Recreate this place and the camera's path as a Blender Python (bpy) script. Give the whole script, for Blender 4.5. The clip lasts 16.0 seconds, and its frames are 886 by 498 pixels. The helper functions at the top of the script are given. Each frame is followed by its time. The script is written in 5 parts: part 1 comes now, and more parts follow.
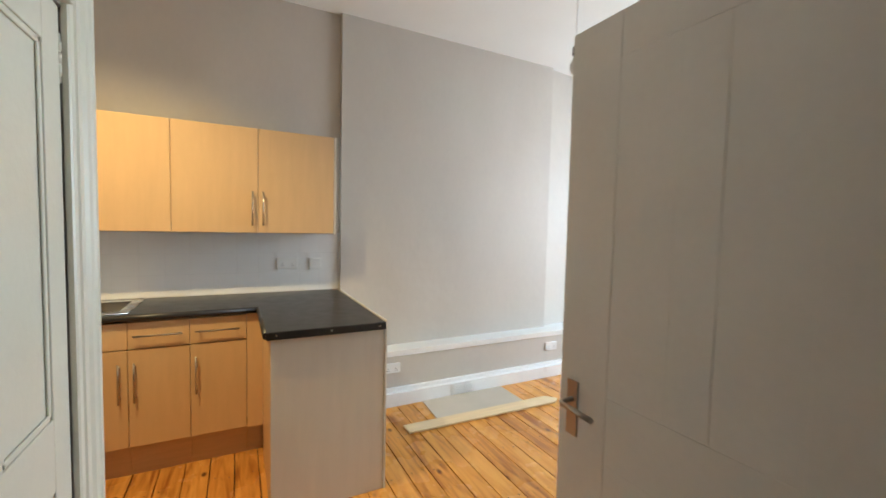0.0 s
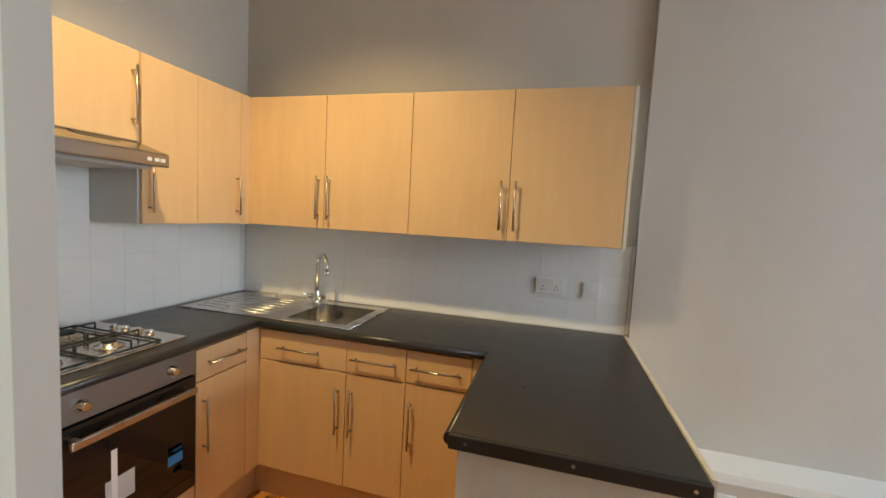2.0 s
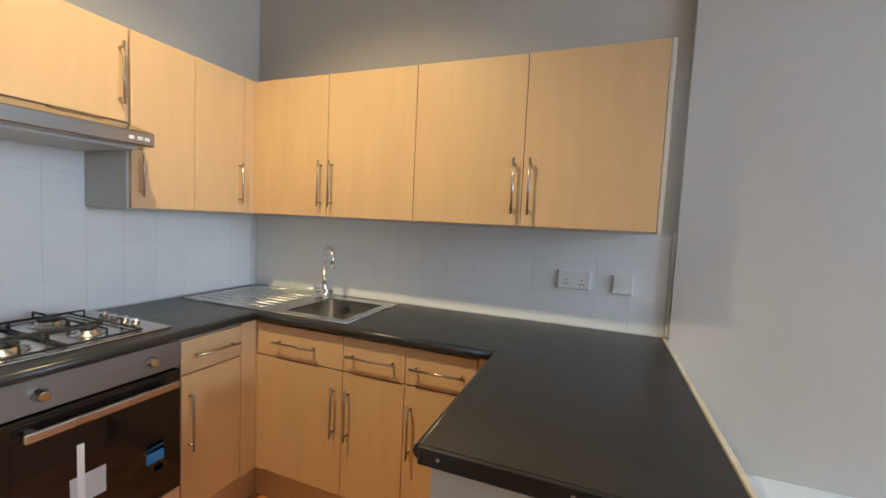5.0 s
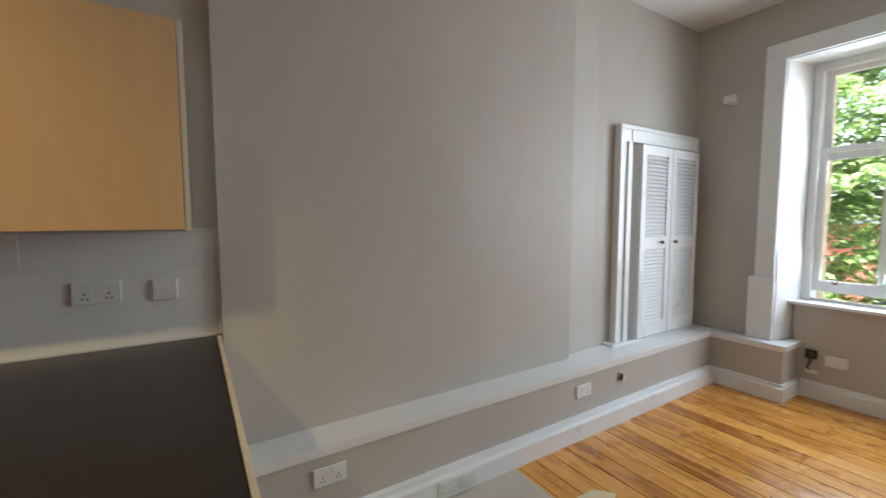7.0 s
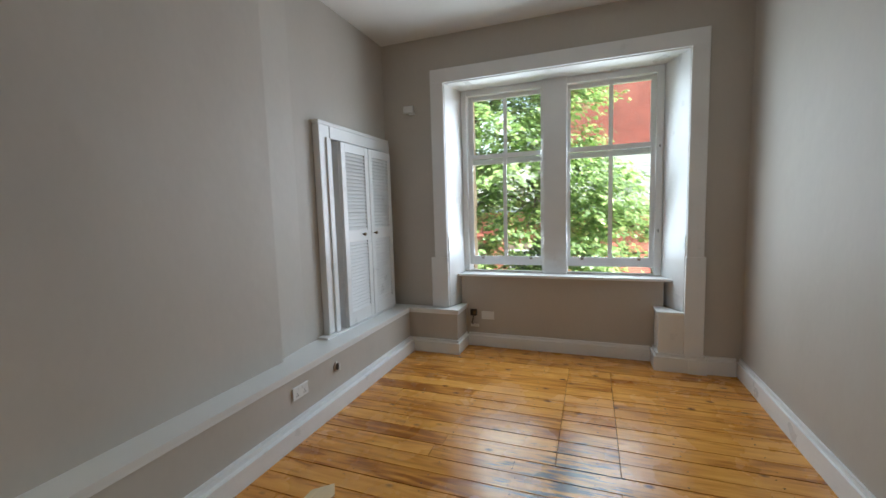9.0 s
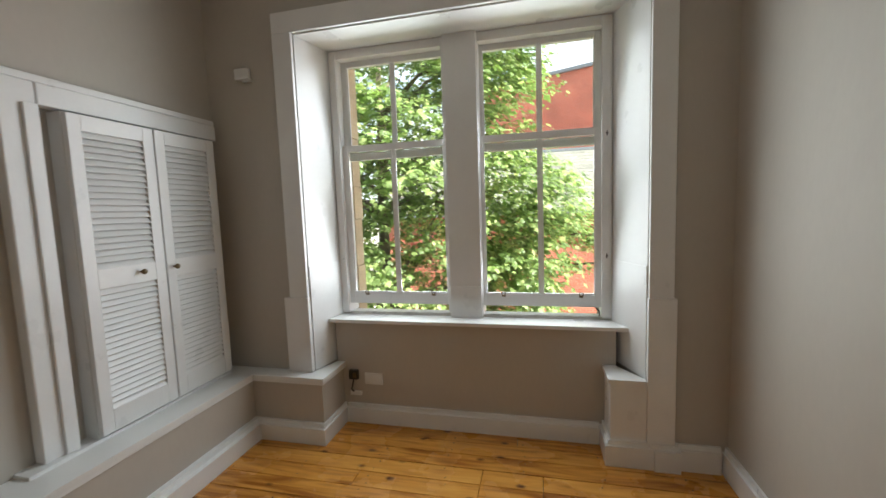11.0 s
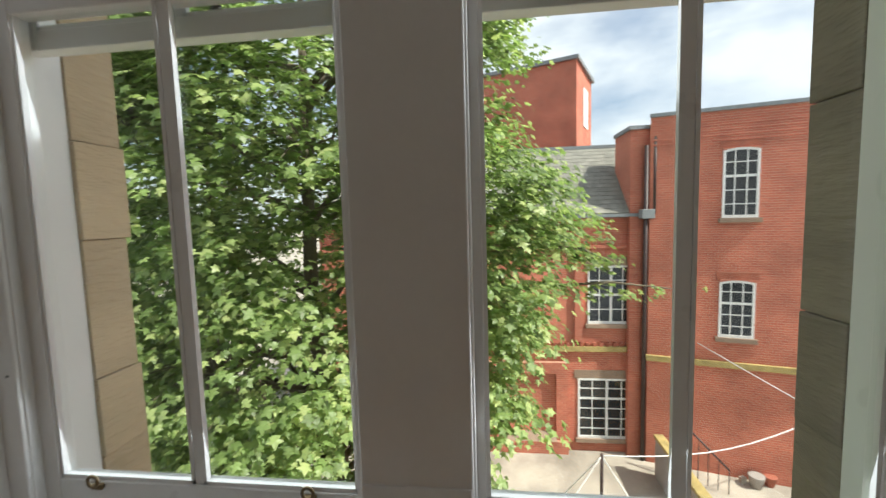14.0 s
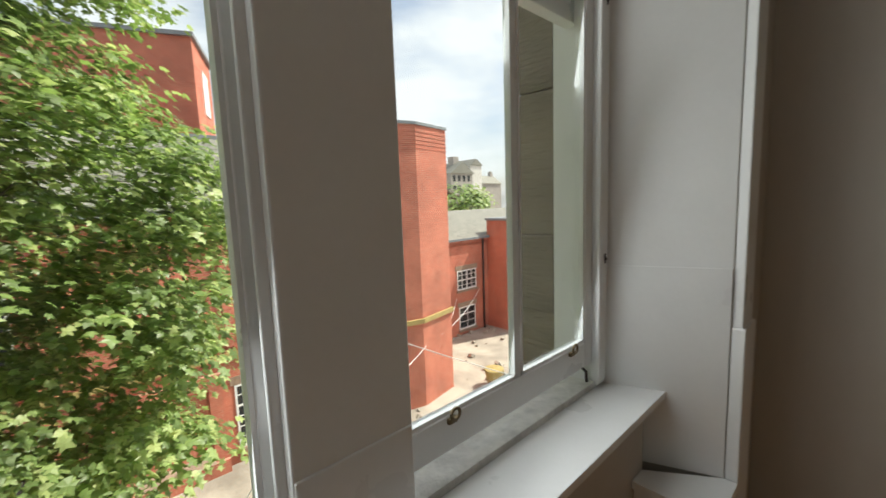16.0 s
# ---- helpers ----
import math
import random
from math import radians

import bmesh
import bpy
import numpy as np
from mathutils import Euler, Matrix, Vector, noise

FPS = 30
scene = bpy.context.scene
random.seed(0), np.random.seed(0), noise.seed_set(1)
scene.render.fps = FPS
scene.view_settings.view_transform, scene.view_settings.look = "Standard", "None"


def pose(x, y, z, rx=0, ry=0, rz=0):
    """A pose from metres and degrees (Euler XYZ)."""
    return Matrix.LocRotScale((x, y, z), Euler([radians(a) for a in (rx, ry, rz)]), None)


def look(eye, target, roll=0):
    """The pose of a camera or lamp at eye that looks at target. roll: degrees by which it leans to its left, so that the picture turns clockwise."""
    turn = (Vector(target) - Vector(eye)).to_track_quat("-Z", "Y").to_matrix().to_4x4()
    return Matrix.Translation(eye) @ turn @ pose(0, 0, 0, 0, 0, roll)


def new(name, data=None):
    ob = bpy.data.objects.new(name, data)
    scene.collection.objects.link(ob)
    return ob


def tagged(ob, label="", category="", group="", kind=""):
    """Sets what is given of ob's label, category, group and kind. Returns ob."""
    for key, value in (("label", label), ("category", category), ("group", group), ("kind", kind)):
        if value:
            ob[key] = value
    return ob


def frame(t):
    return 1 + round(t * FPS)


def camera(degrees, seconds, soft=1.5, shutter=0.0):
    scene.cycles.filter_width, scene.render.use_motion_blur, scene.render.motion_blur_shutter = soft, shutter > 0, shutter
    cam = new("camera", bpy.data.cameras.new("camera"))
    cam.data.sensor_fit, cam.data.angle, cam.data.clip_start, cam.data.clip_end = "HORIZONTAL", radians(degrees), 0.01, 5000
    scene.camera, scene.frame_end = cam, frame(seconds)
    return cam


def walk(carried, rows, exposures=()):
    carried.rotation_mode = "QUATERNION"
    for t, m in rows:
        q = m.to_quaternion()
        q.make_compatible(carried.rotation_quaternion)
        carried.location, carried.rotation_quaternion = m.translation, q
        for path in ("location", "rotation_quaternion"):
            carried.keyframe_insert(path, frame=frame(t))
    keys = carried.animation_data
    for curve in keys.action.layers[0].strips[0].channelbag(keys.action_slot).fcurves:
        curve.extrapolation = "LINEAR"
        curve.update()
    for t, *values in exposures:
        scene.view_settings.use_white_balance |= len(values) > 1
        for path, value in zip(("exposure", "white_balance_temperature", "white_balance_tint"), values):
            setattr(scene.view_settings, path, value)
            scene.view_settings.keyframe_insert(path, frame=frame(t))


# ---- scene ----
cam = camera(95.5, 16.0, shutter=0.25)
PATH = [
    (0, (-0.04, 0.148, 1.522), (0.87, 1.926, 1.411), 1.3),
    (0.5, (0.091, 0.438, 1.542), (0.586, 2.372, 1.415), 2.2),
    (1, (0.16, 0.73, 1.529), (0.23, 2.725, 1.404), 2.7),
    (1.5, (0.24, 1.025, 1.572), (-0.052, 2.997, 1.409), 3.0),
    (2, (0.314, 1.278, 1.551), (-0.213, 3.201, 1.391), 3.1),
    (2.5, (0.358, 1.401, 1.557), (-0.391, 3.247, 1.385), 3.0),
    (3, (0.343, 1.456, 1.541), (-0.517, 3.254, 1.374), 3.2),
    (3.2, (0.343, 1.473, 1.536), (-0.551, 3.254, 1.372), 3.2),
    (5.5, (0.482, 1.52, 1.443), (-0.048, 3.444, 1.313), 2.0),
    (6, (0.569, 1.523, 1.437), (0.619, 3.519, 1.311), 1.1),
    (6.5, (0.616, 1.566, 1.473), (1.247, 3.457, 1.317), 0.7),
    (7, (0.631, 1.544, 1.487), (1.684, 3.237, 1.337), -0.1),
    (7.5, (0.637, 1.524, 1.483), (2.034, 2.947, 1.329), -0.9),
    (8, (0.652, 1.503, 1.477), (2.293, 2.634, 1.313), -1.3),
    (8.5, (0.686, 1.491, 1.471), (2.473, 2.373, 1.298), -1.6),
    (9, (0.786, 1.49, 1.481), (2.651, 2.185, 1.29), -1.7),
    (9.2, (0.867, 1.49, 1.48), (2.752, 2.129, 1.288), -1.5),
    (11.5, (2.701, 1.294, 1.574), (4.642, 1.742, 1.394), -2.0),
    (12, (3.113, 1.259, 1.586), (5.056, 1.702, 1.417), -1.8),
    (12.5, (3.51, 1.252, 1.618), (5.449, 1.714, 1.45), -1.7),
    (13, (3.843, 1.361, 1.612), (5.776, 1.849, 1.454), -1.5),
    (13.5, (4.117, 1.518, 1.582), (6.055, 1.987, 1.426), -1.5),
    (14, (4.295, 1.695, 1.561), (6.274, 1.927, 1.391), -1.6),
    (14.5, (4.388, 1.858, 1.544), (6.363, 1.607, 1.355), -1.8),
    (15, (4.469, 1.953, 1.495), (6.335, 1.261, 1.29), -2.1),
    (15.5, (4.513, 2.078, 1.461), (6.194, 1.02, 1.222), -1.3),
    (16, (4.477, 2.17, 1.43), (5.93, 0.816, 1.197), -2.1),
]
EXPOSURES = [(0, 3.3, 5550, 4), (0.5, 2.9, 5850, 5), (1.0, 2.75, 6100, 5), (2.0, 3.05, 5600, 5), (3.2, 3.1, 5350, 5), (5.5, 3.1, 4950, 5), (6.0, 2.9, 5550, 6), (6.5, 2.7, 5700, 5), (7.0, 2.3, 5700, 5), (8.0, 1.88, 5650, 5), (9.0, 1.76, 5700, 5), (11.5, 1.36, 6600, 7), (12.5, 0.86, 6900, 7), (13.0, 0.62, 6700, 7), (13.5, 0.58, 6450, 7), (14.5, 0.42, 6500, 7), (16, 0.45, 6700, 7)]
walk(cam, [(t, look(eye, target, roll)) for t, eye, target, roll in PATH], EXPOSURES)

# ---- world, sun, large lights ----
world = bpy.data.worlds.new("world")
scene.world = world
world.use_nodes = True
wn = world.node_tree
for n in list(wn.nodes):
    wn.nodes.remove(n)
sky = wn.nodes.new("ShaderNodeTexSky")
sky.sky_type, sky.sun_disc = "NISHITA", False
SUN = Vector((-0.22, -0.60, 0.77)).normalized()
sky.sun_elevation = math.asin(SUN.z)
sky.sun_rotation = math.atan2(SUN.x, SUN.y)
sky.air_density, sky.dust_density = 1.0, 2.5
wtc = wn.nodes.new("ShaderNodeTexCoord")
wmap = wn.nodes.new("ShaderNodeMapping")
wmap.inputs["Scale"].default_value = (1.0, 1.0, 2.6)
cloud = wn.nodes.new("ShaderNodeTexNoise")
cloud.inputs["Scale"].default_value, cloud.inputs["Detail"].default_value, cloud.inputs["Roughness"].default_value = 2.3, 7.0, 0.55
cramp = wn.nodes.new("ShaderNodeValToRGB")
cramp.color_ramp.elements[0].position, cramp.color_ramp.elements[1].position = 0.34, 0.60
wmix = wn.nodes.new("ShaderNodeMix")
wmix.data_type = "RGBA"
wmix.inputs[7].default_value = (5.9, 6.15, 6.5, 1)
wbg = wn.nodes.new("ShaderNodeBackground")
wbg.inputs["Strength"].default_value = 0.135
wout = wn.nodes.new("ShaderNodeOutputWorld")
wn.links.new(wtc.outputs["Generated"], wmap.inputs[0])
wn.links.new(wmap.outputs[0], cloud.inputs["Vector"])
wn.links.new(cloud.outputs[0], cramp.inputs[0])
wn.links.new(cramp.outputs[0], wmix.inputs[0])
wn.links.new(sky.outputs[0], wmix.inputs[6])
wn.links.new(wmix.outputs[2], wbg.inputs[0])
wn.links.new(wbg.outputs[0], wout.inputs[0])

sun_data = bpy.data.lights.new("sun", "SUN")
sun_data.energy, sun_data.angle, sun_data.color = 5.0, radians(1.5), (1.0, 0.94, 0.85)
sun = new("sun", sun_data)
sun.matrix_world = look(SUN * 50, (0, 0, 0))

# the sky's light coming in through the two sashes
for y, z in ((1.345, 1.30), (1.345, 2.20), (2.36, 1.30), (2.36, 2.20)):
    win_data = bpy.data.lights.new("window_daylight", "AREA")
    win_data.shape, win_data.size, win_data.size_y = "RECTANGLE", 0.765, 0.88
    win_data.energy, win_data.color, win_data.spread = 3.1, (0.90, 0.95, 1.0), radians(168)
    win_lamp = new("window_daylight", win_data)
    win_lamp.matrix_world = look((5.065, y, z), (0, y, z - 0.9))

# warm kitchen spotlight on the ceiling over the sink
spot_data = bpy.data.lights.new("kitchen_spot", "SPOT")
spot_data.energy, spot_data.color = 25.0, (1.0, 0.68, 0.28)
spot_data.spot_size, spot_data.spot_blend, spot_data.shadow_soft_size = radians(106), 1.0, 0.04
spot = new("kitchen_spot", spot_data)
spot.matrix_world = look((-0.78, 2.02, 3.15), (-0.75, 2.80, 0.80))

# ---- materials ----


def rgb(c):
    return (c[0], c[1], c[2], 1.0)


def mat(name, col, rough=0.5, metal=0.0, var=0.08, scale=6.0, bump=0.05, bscale=120.0, stretch=(1, 1, 1), rvar=0.08, random_amount=0.0, coat=0.0, spec=0.5):
    """A surface with broad blotches, fine grain, uneven gloss and a little relief, in world metres."""
    m = bpy.data.materials.new(name)
    m.use_nodes = True
    nt = m.node_tree
    nd, ln = nt.nodes, nt.links
    p = nd["Principled BSDF"]
    p.inputs["Metallic"].default_value = metal
    p.inputs["Specular IOR Level"].default_value = spec
    if coat:
        p.inputs["Coat Weight"].default_value, p.inputs["Coat Roughness"].default_value = coat, 0.12
    geo = nd.new("ShaderNodeNewGeometry")
    mp = nd.new("ShaderNodeMapping")
    mp.inputs["Scale"].default_value = stretch
    ln.new(geo.outputs["Position"], mp.inputs[0])
    if random_amount:
        info = nd.new("ShaderNodeObjectInfo")
        sc = nd.new("ShaderNodeMath")
        sc.operation = "MULTIPLY"
        sc.inputs[1].default_value = 37.0
        comb = nd.new("ShaderNodeCombineXYZ")
        ln.new(info.outputs["Random"], sc.inputs[0])
        for k in range(3):
            ln.new(sc.outputs[0], comb.inputs[k])
        ln.new(comb.outputs[0], mp.inputs["Location"])
    n1 = nd.new("ShaderNodeTexNoise")
    n1.inputs["Scale"].default_value, n1.inputs["Detail"].default_value = scale, 5.0
    ln.new(mp.outputs[0], n1.inputs["Vector"])
    n2 = nd.new("ShaderNodeTexNoise")
    n2.inputs["Scale"].default_value, n2.inputs["Detail"].default_value = bscale, 4.0
    ln.new(mp.outputs[0], n2.inputs["Vector"])
    add = nd.new("ShaderNodeMath")
    add.operation = "MULTIPLY_ADD"
    add.inputs[1].default_value = 0.35
    ln.new(n2.outputs[0], add.inputs[0])
    ln.new(n1.outputs[0], add.inputs[2])
    if random_amount:
        ra = nd.new("ShaderNodeMath")
        ra.operation = "MULTIPLY_ADD"
        ra.inputs[1].default_value = random_amount
        ln.new(info.outputs["Random"], ra.inputs[0])
        ln.new(add.outputs[0], ra.inputs[2])
        add = ra
    ramp = nd.new("ShaderNodeValToRGB")
    e = ramp.color_ramp.elements
    e[0].position, e[1].position = 0.42, 0.92 + random_amount
    e[0].color = rgb([max(0, c * (1 - var)) for c in col])
    e[1].color = rgb([min(1, c * (1 + var)) for c in col])
    ln.new(add.outputs[0], ramp.inputs[0])
    ln.new(ramp.outputs[0], p.inputs["Base Color"])
    mr = nd.new("ShaderNodeMapRange")
    mr.inputs["To Min"].default_value, mr.inputs["To Max"].default_value = max(0.02, rough - rvar), min(1, rough + rvar)
    ln.new(n1.outputs[0], mr.inputs[0])
    ln.new(mr.outputs[0], p.inputs["Roughness"])
    if bump:
        b = nd.new("ShaderNodeBump")
        b.inputs["Strength"].default_value, b.inputs["Distance"].default_value = bump, 0.01
        ln.new(n2.outputs[0], b.inputs["Height"])
        ln.new(b.outputs[0], p.inputs["Normal"])
    return m


WALL = mat("grey_wall_paint", (0.50, 0.462, 0.408), 0.60, var=0.05, scale=2.2, bump=0.05, bscale=40, stretch=(1, 1, 0.45))
# slow waves of old hand-floated plaster
wnd, wln = WALL.node_tree.nodes, WALL.node_tree.links
wave = wnd.new("ShaderNodeTexNoise")
wave.inputs["Scale"].default_value, wave.inputs["Detail"].default_value = 1.7, 3.0
wgeo = wnd.new("ShaderNodeNewGeometry")
wbump = wnd.new("ShaderNodeBump")
wbump.inputs["Strength"].default_value, wbump.inputs["Distance"].default_value = 0.35, 0.05
wln.new(wgeo.outputs["Position"], wave.inputs["Vector"])
wln.new(wave.outputs[0], wbump.inputs["Height"])
wln.new(wbump.outputs[0], wnd["Bump"].inputs["Normal"])
TRIM = mat("white_gloss_paint", (0.80, 0.80, 0.79), 0.30, var=0.03, scale=5, bump=0.05, bscale=60)
CEILING = mat("white_ceiling_paint", (0.80, 0.785, 0.755), 0.7, var=0.03, scale=1.5, bump=0.06, bscale=60)
DOORPAINT = mat("cream_door_paint", (0.72, 0.70, 0.59), 0.34, var=0.04, scale=4, bump=0.08, bscale=50)
LEAFDOOR = mat("off_white_door_paint", (0.80, 0.775, 0.72), 0.36, var=0.04, scale=4, bump=0.07, bscale=50)
MAPLE = mat("maple_laminate", (0.66, 0.448, 0.232), 0.38, var=0.05, scale=7, bump=0.015, bscale=70, stretch=(3.5, 3.5, 0.4), random_amount=0.10)
MAPLE_FLAT = mat("maple_plinth", (0.60, 0.42, 0.25), 0.42, var=0.07, scale=9, bump=0.02, bscale=70, stretch=(0.6, 0.6, 6))
PALE = mat("pale_laminate", (0.63, 0.58, 0.49), 0.42, var=0.035, scale=5, bump=0.02, bscale=70, stretch=(5, 5, 0.6))
CARCASS = mat("grey_carcass", (0.52, 0.53, 0.52), 0.45, var=0.03)
CHIP = mat("cream_board_edge", (0.66, 0.60, 0.48), 0.6, var=0.12, scale=20, bump=0.2, bscale=150)
WORKTOP = mat("charcoal_worktop", (0.028, 0.027, 0.026), 0.32, var=0.06, scale=14, bump=0.0, bscale=300, spec=0.45)
EDGING = mat("black_edging", (0.018, 0.017, 0.016), 0.35, var=0.2, bump=0.02)
STEEL = mat("brushed_steel", (0.60, 0.58, 0.55), 0.27, 1.0, var=0.03, scale=3, bump=0.0, bscale=160, stretch=(1, 1, 1), rvar=0.03)
CHROME = mat("chrome", (0.72, 0.71, 0.69), 0.10, 1.0, var=0.03, bump=0, rvar=0.03)
NICKEL = mat("satin_nickel", (0.44, 0.40, 0.35), 0.30, 1.0, var=0.05, bump=0)
BRASS = mat("aged_brass", (0.17, 0.125, 0.07), 0.36, 1.0, var=0.2, scale=30, bump=0.05)
HOODSTEEL = mat("dark_brushed_steel", (0.40, 0.385, 0.36), 0.26, 1.0, var=0.05, scale=3, bump=0.0, bscale=160, stretch=(1, 0.1, 1), rvar=0.05)
OVENSTEEL = mat("dull_oven_steel", (0.25, 0.235, 0.22), 0.48, 0.75, var=0.04, scale=3, bump=0.0, rvar=0.03)
BLACKGLASS = mat("black_oven_glass", (0.012, 0.010, 0.009), 0.06, var=0.1, bump=0, rvar=0.02)
IRON = mat("black_cast_iron", (0.015, 0.014, 0.013), 0.55, var=0.2, bump=0.2, bscale=200)
TILE = mat("white_glazed_tile", (0.78, 0.78, 0.77), 0.16, var=0.02, scale=3, bump=0.03, bscale=12, random_amount=0.05)
GROUT = mat("grey_grout", (0.62, 0.62, 0.61), 0.8, var=0.1, scale=30, bump=0.1)
PLASTIC = mat("white_plastic", (0.76, 0.76, 0.74), 0.32, var=0.02, bump=0)
DARK = mat("dark_plastic", (0.03, 0.025, 0.02), 0.45, var=0.2, bump=0)
STICKBLUE = mat("blue_sticker", (0.05, 0.25, 0.62), 0.4, var=0.05, bump=0)
STICKWHITE = mat("white_sticker", (0.75, 0.75, 0.73), 0.45, var=0.03, bump=0)
HARDBOARD = mat("hardboard_sheet", (0.50, 0.45, 0.37), 0.55, var=0.08, scale=4, bump=0.1, bscale=200)
RAWPINE = mat("raw_pine_board", (0.72, 0.56, 0.33), 0.55, var=0.12, scale=10, bump=0.08, bscale=70, stretch=(0.6, 8, 8))
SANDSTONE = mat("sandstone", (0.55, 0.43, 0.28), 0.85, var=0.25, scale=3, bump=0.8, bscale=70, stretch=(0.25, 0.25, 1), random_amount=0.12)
# the right jamb faces away from the sun; its shade is in this colour
SHADESTONE = mat("shaded_weathered_stone", (0.23, 0.195, 0.15), 0.9, var=0.45, scale=4, bump=1.0, bscale=75, stretch=(0.2, 0.2, 1), random_amount=0.15)
PEEL = mat("peeling_sill_paint", (0.62, 0.60, 0.56), 0.6, var=0.22, scale=16, bump=0.5, bscale=60)
BULBGLASS = mat("frosted_bulb", (0.75, 0.74, 0.70), 0.25, var=0.02, bump=0)


def pine_floor():
    m = bpy.data.materials.new("varnished_pine")
    m.use_nodes = True
    nd, ln = m.node_tree.nodes, m.node_tree.links
    p = nd["Principled BSDF"]
    geo = nd.new("ShaderNodeNewGeometry")
    info = nd.new("ShaderNodeObjectInfo")
    mul = nd.new("ShaderNodeVectorMath")
    mul.operation = "SCALE"
    mul.inputs[0].default_value = (31.0, 17.0, 5.0)
    ln.new(info.outputs["Random"], mul.inputs["Scale"])
    addv = nd.new("ShaderNodeVectorMath")
    ln.new(geo.outputs["Position"], addv.inputs[0])
    ln.new(mul.outputs[0], addv.inputs[1])
    mp = nd.new("ShaderNodeMapping")
    mp.inputs["Scale"].default_value = (9.0, 0.9, 9.0)
    ln.new(addv.outputs[0], mp.inputs[0])
    grain = nd.new("ShaderNodeTexNoise")
    grain.inputs["Scale"].default_value, grain.inputs["Detail"].default_value, grain.inputs["Distortion"].default_value = 2.2, 7, 1.2
    ln.new(mp.outputs[0], grain.inputs["Vector"])
    ramp = nd.new("ShaderNodeValToRGB")
    e = ramp.color_ramp.elements
    e[0].position, e[0].color = 0.30, (0.31, 0.105, 0.014, 1)
    e[1].position, e[1].color = 0.72, (0.74, 0.37, 0.078, 1)
    mid = ramp.color_ramp.elements.new(0.5)
    mid.color = (0.61, 0.27, 0.046, 1)
    shift = nd.new("ShaderNodeMath")
    shift.operation = "MULTIPLY_ADD"
    shift.inputs[1].default_value, shift.inputs[2].default_value = 0.22, -0.10
    ln.new(info.outputs["Random"], shift.inputs[0])
    sm = nd.new("ShaderNodeMath")
    ln.new(shift.outputs[0], sm.inputs[0])
    ln.new(grain.outputs[0], sm.inputs[1])
    ln.new(sm.outputs[0], ramp.inputs[0])
    # knots and nail holes
    mk = nd.new("ShaderNodeMapping")
    mk.inputs["Scale"].default_value = (7.5, 4.2, 1.0)
    ln.new(addv.outputs[0], mk.inputs[0])
    knot = nd.new("ShaderNodeTexVoronoi")
    knot.inputs["Scale"].default_value = 1.0
    ln.new(mk.outputs[0], knot.inputs["Vector"])
    kr = nd.new("ShaderNodeValToRGB")
    kr.color_ramp.elements[0].position, kr.color_ramp.elements[0].color = 0.06, (1, 1, 1, 1)
    kr.color_ramp.elements[1].position, kr.color_ramp.elements[1].color = 0.15, (0, 0, 0, 1)
    ln.new(knot.outputs["Distance"], kr.inputs[0])
    mix1 = nd.new("ShaderNodeMix")
    mix1.data_type = "RGBA"
    mix1.inputs[7].default_value = (0.11, 0.04, 0.012, 1)
    ln.new(kr.outputs[0], mix1.inputs[0])
    ln.new(ramp.outputs[0], mix1.inputs[6])
    # worn patch where the varnish has gone, with dark scratches across the boards
    d = nd.new("ShaderNodeVectorMath")
    d.operation = "SUBTRACT"
    d.inputs[1].default_value = (2.95, 1.62, 0)
    ln.new(geo.outputs["Position"], d.inputs[0])
    ds = nd.new("ShaderNodeVectorMath")
    ds.operation = "MULTIPLY"
    ds.inputs[1].default_value = (1.9, 2.3, 0)
    ln.new(d.outputs[0], ds.inputs[0])
    ln_ = nd.new("ShaderNodeVectorMath")
    ln_.operation = "LENGTH"
    ln.new(ds.outputs[0], ln_.inputs[0])
    scr_map = nd.new("ShaderNodeMapping")
    scr_map.inputs["Scale"].default_value = (26.0, 3.0, 1.0)
    ln.new(geo.outputs["Position"], scr_map.inputs[0])
    scr = nd.new("ShaderNodeTexNoise")
    scr.inputs["Scale"].default_value, scr.inputs["Detail"].default_value = 1.6, 6
    ln.new(scr_map.outputs[0], scr.inputs["Vector"])
    comb = nd.new("ShaderNodeMath")
    comb.operation = "MULTIPLY_ADD"
    comb.inputs[1].default_value = 0.22
    ln.new(ln_.outputs["Value"], comb.inputs[0])
    ln.new(scr.outputs[0], comb.inputs[2])
    wr = nd.new("ShaderNodeValToRGB")
    wr.color_ramp.elements[0].position, wr.color_ramp.elements[0].color = 0.50, (1, 1, 1, 1)
    wr.color_ramp.elements[1].position, wr.color_ramp.elements[1].color = 0.60, (0, 0, 0, 1)
    ln.new(comb.outputs[0], wr.inputs[0])
    mix2 = nd.new("ShaderNodeMix")
    mix2.data_type = "RGBA"
    mix2.inputs[7].default_value = (0.085, 0.070, 0.058, 1)
    ln.new(wr.outputs[0], mix2.inputs[0])
    ln.new(mix1.outputs[2], mix2.inputs[6])
    ln.new(mix2.outputs[2], p.inputs["Base Color"])
    rn = nd.new("ShaderNodeTexNoise")
    rn.inputs["Scale"].default_value, rn.inputs["Detail"].default_value = 3.0, 5
    ln.new(geo.outputs["Position"], rn.inputs["Vector"])
    mr = nd.new("ShaderNodeMapRange")
    mr.inputs["From Min"].default_value, mr.inputs["From Max"].default_value = 0.3, 0.7
    mr.inputs["To Min"].default_value, mr.inputs["To Max"].default_value = 0.16, 0.36
    ln.new(rn.outputs[0], mr.inputs[0])
    ln.new(mr.outputs[0], p.inputs["Roughness"])
    b = nd.new("ShaderNodeBump")
    b.inputs["Strength"].default_value, b.inputs["Distance"].default_value = 0.10, 0.006
    ln.new(grain.outputs[0], b.inputs["Height"])
    ln.new(b.outputs[0], p.inputs["Normal"])
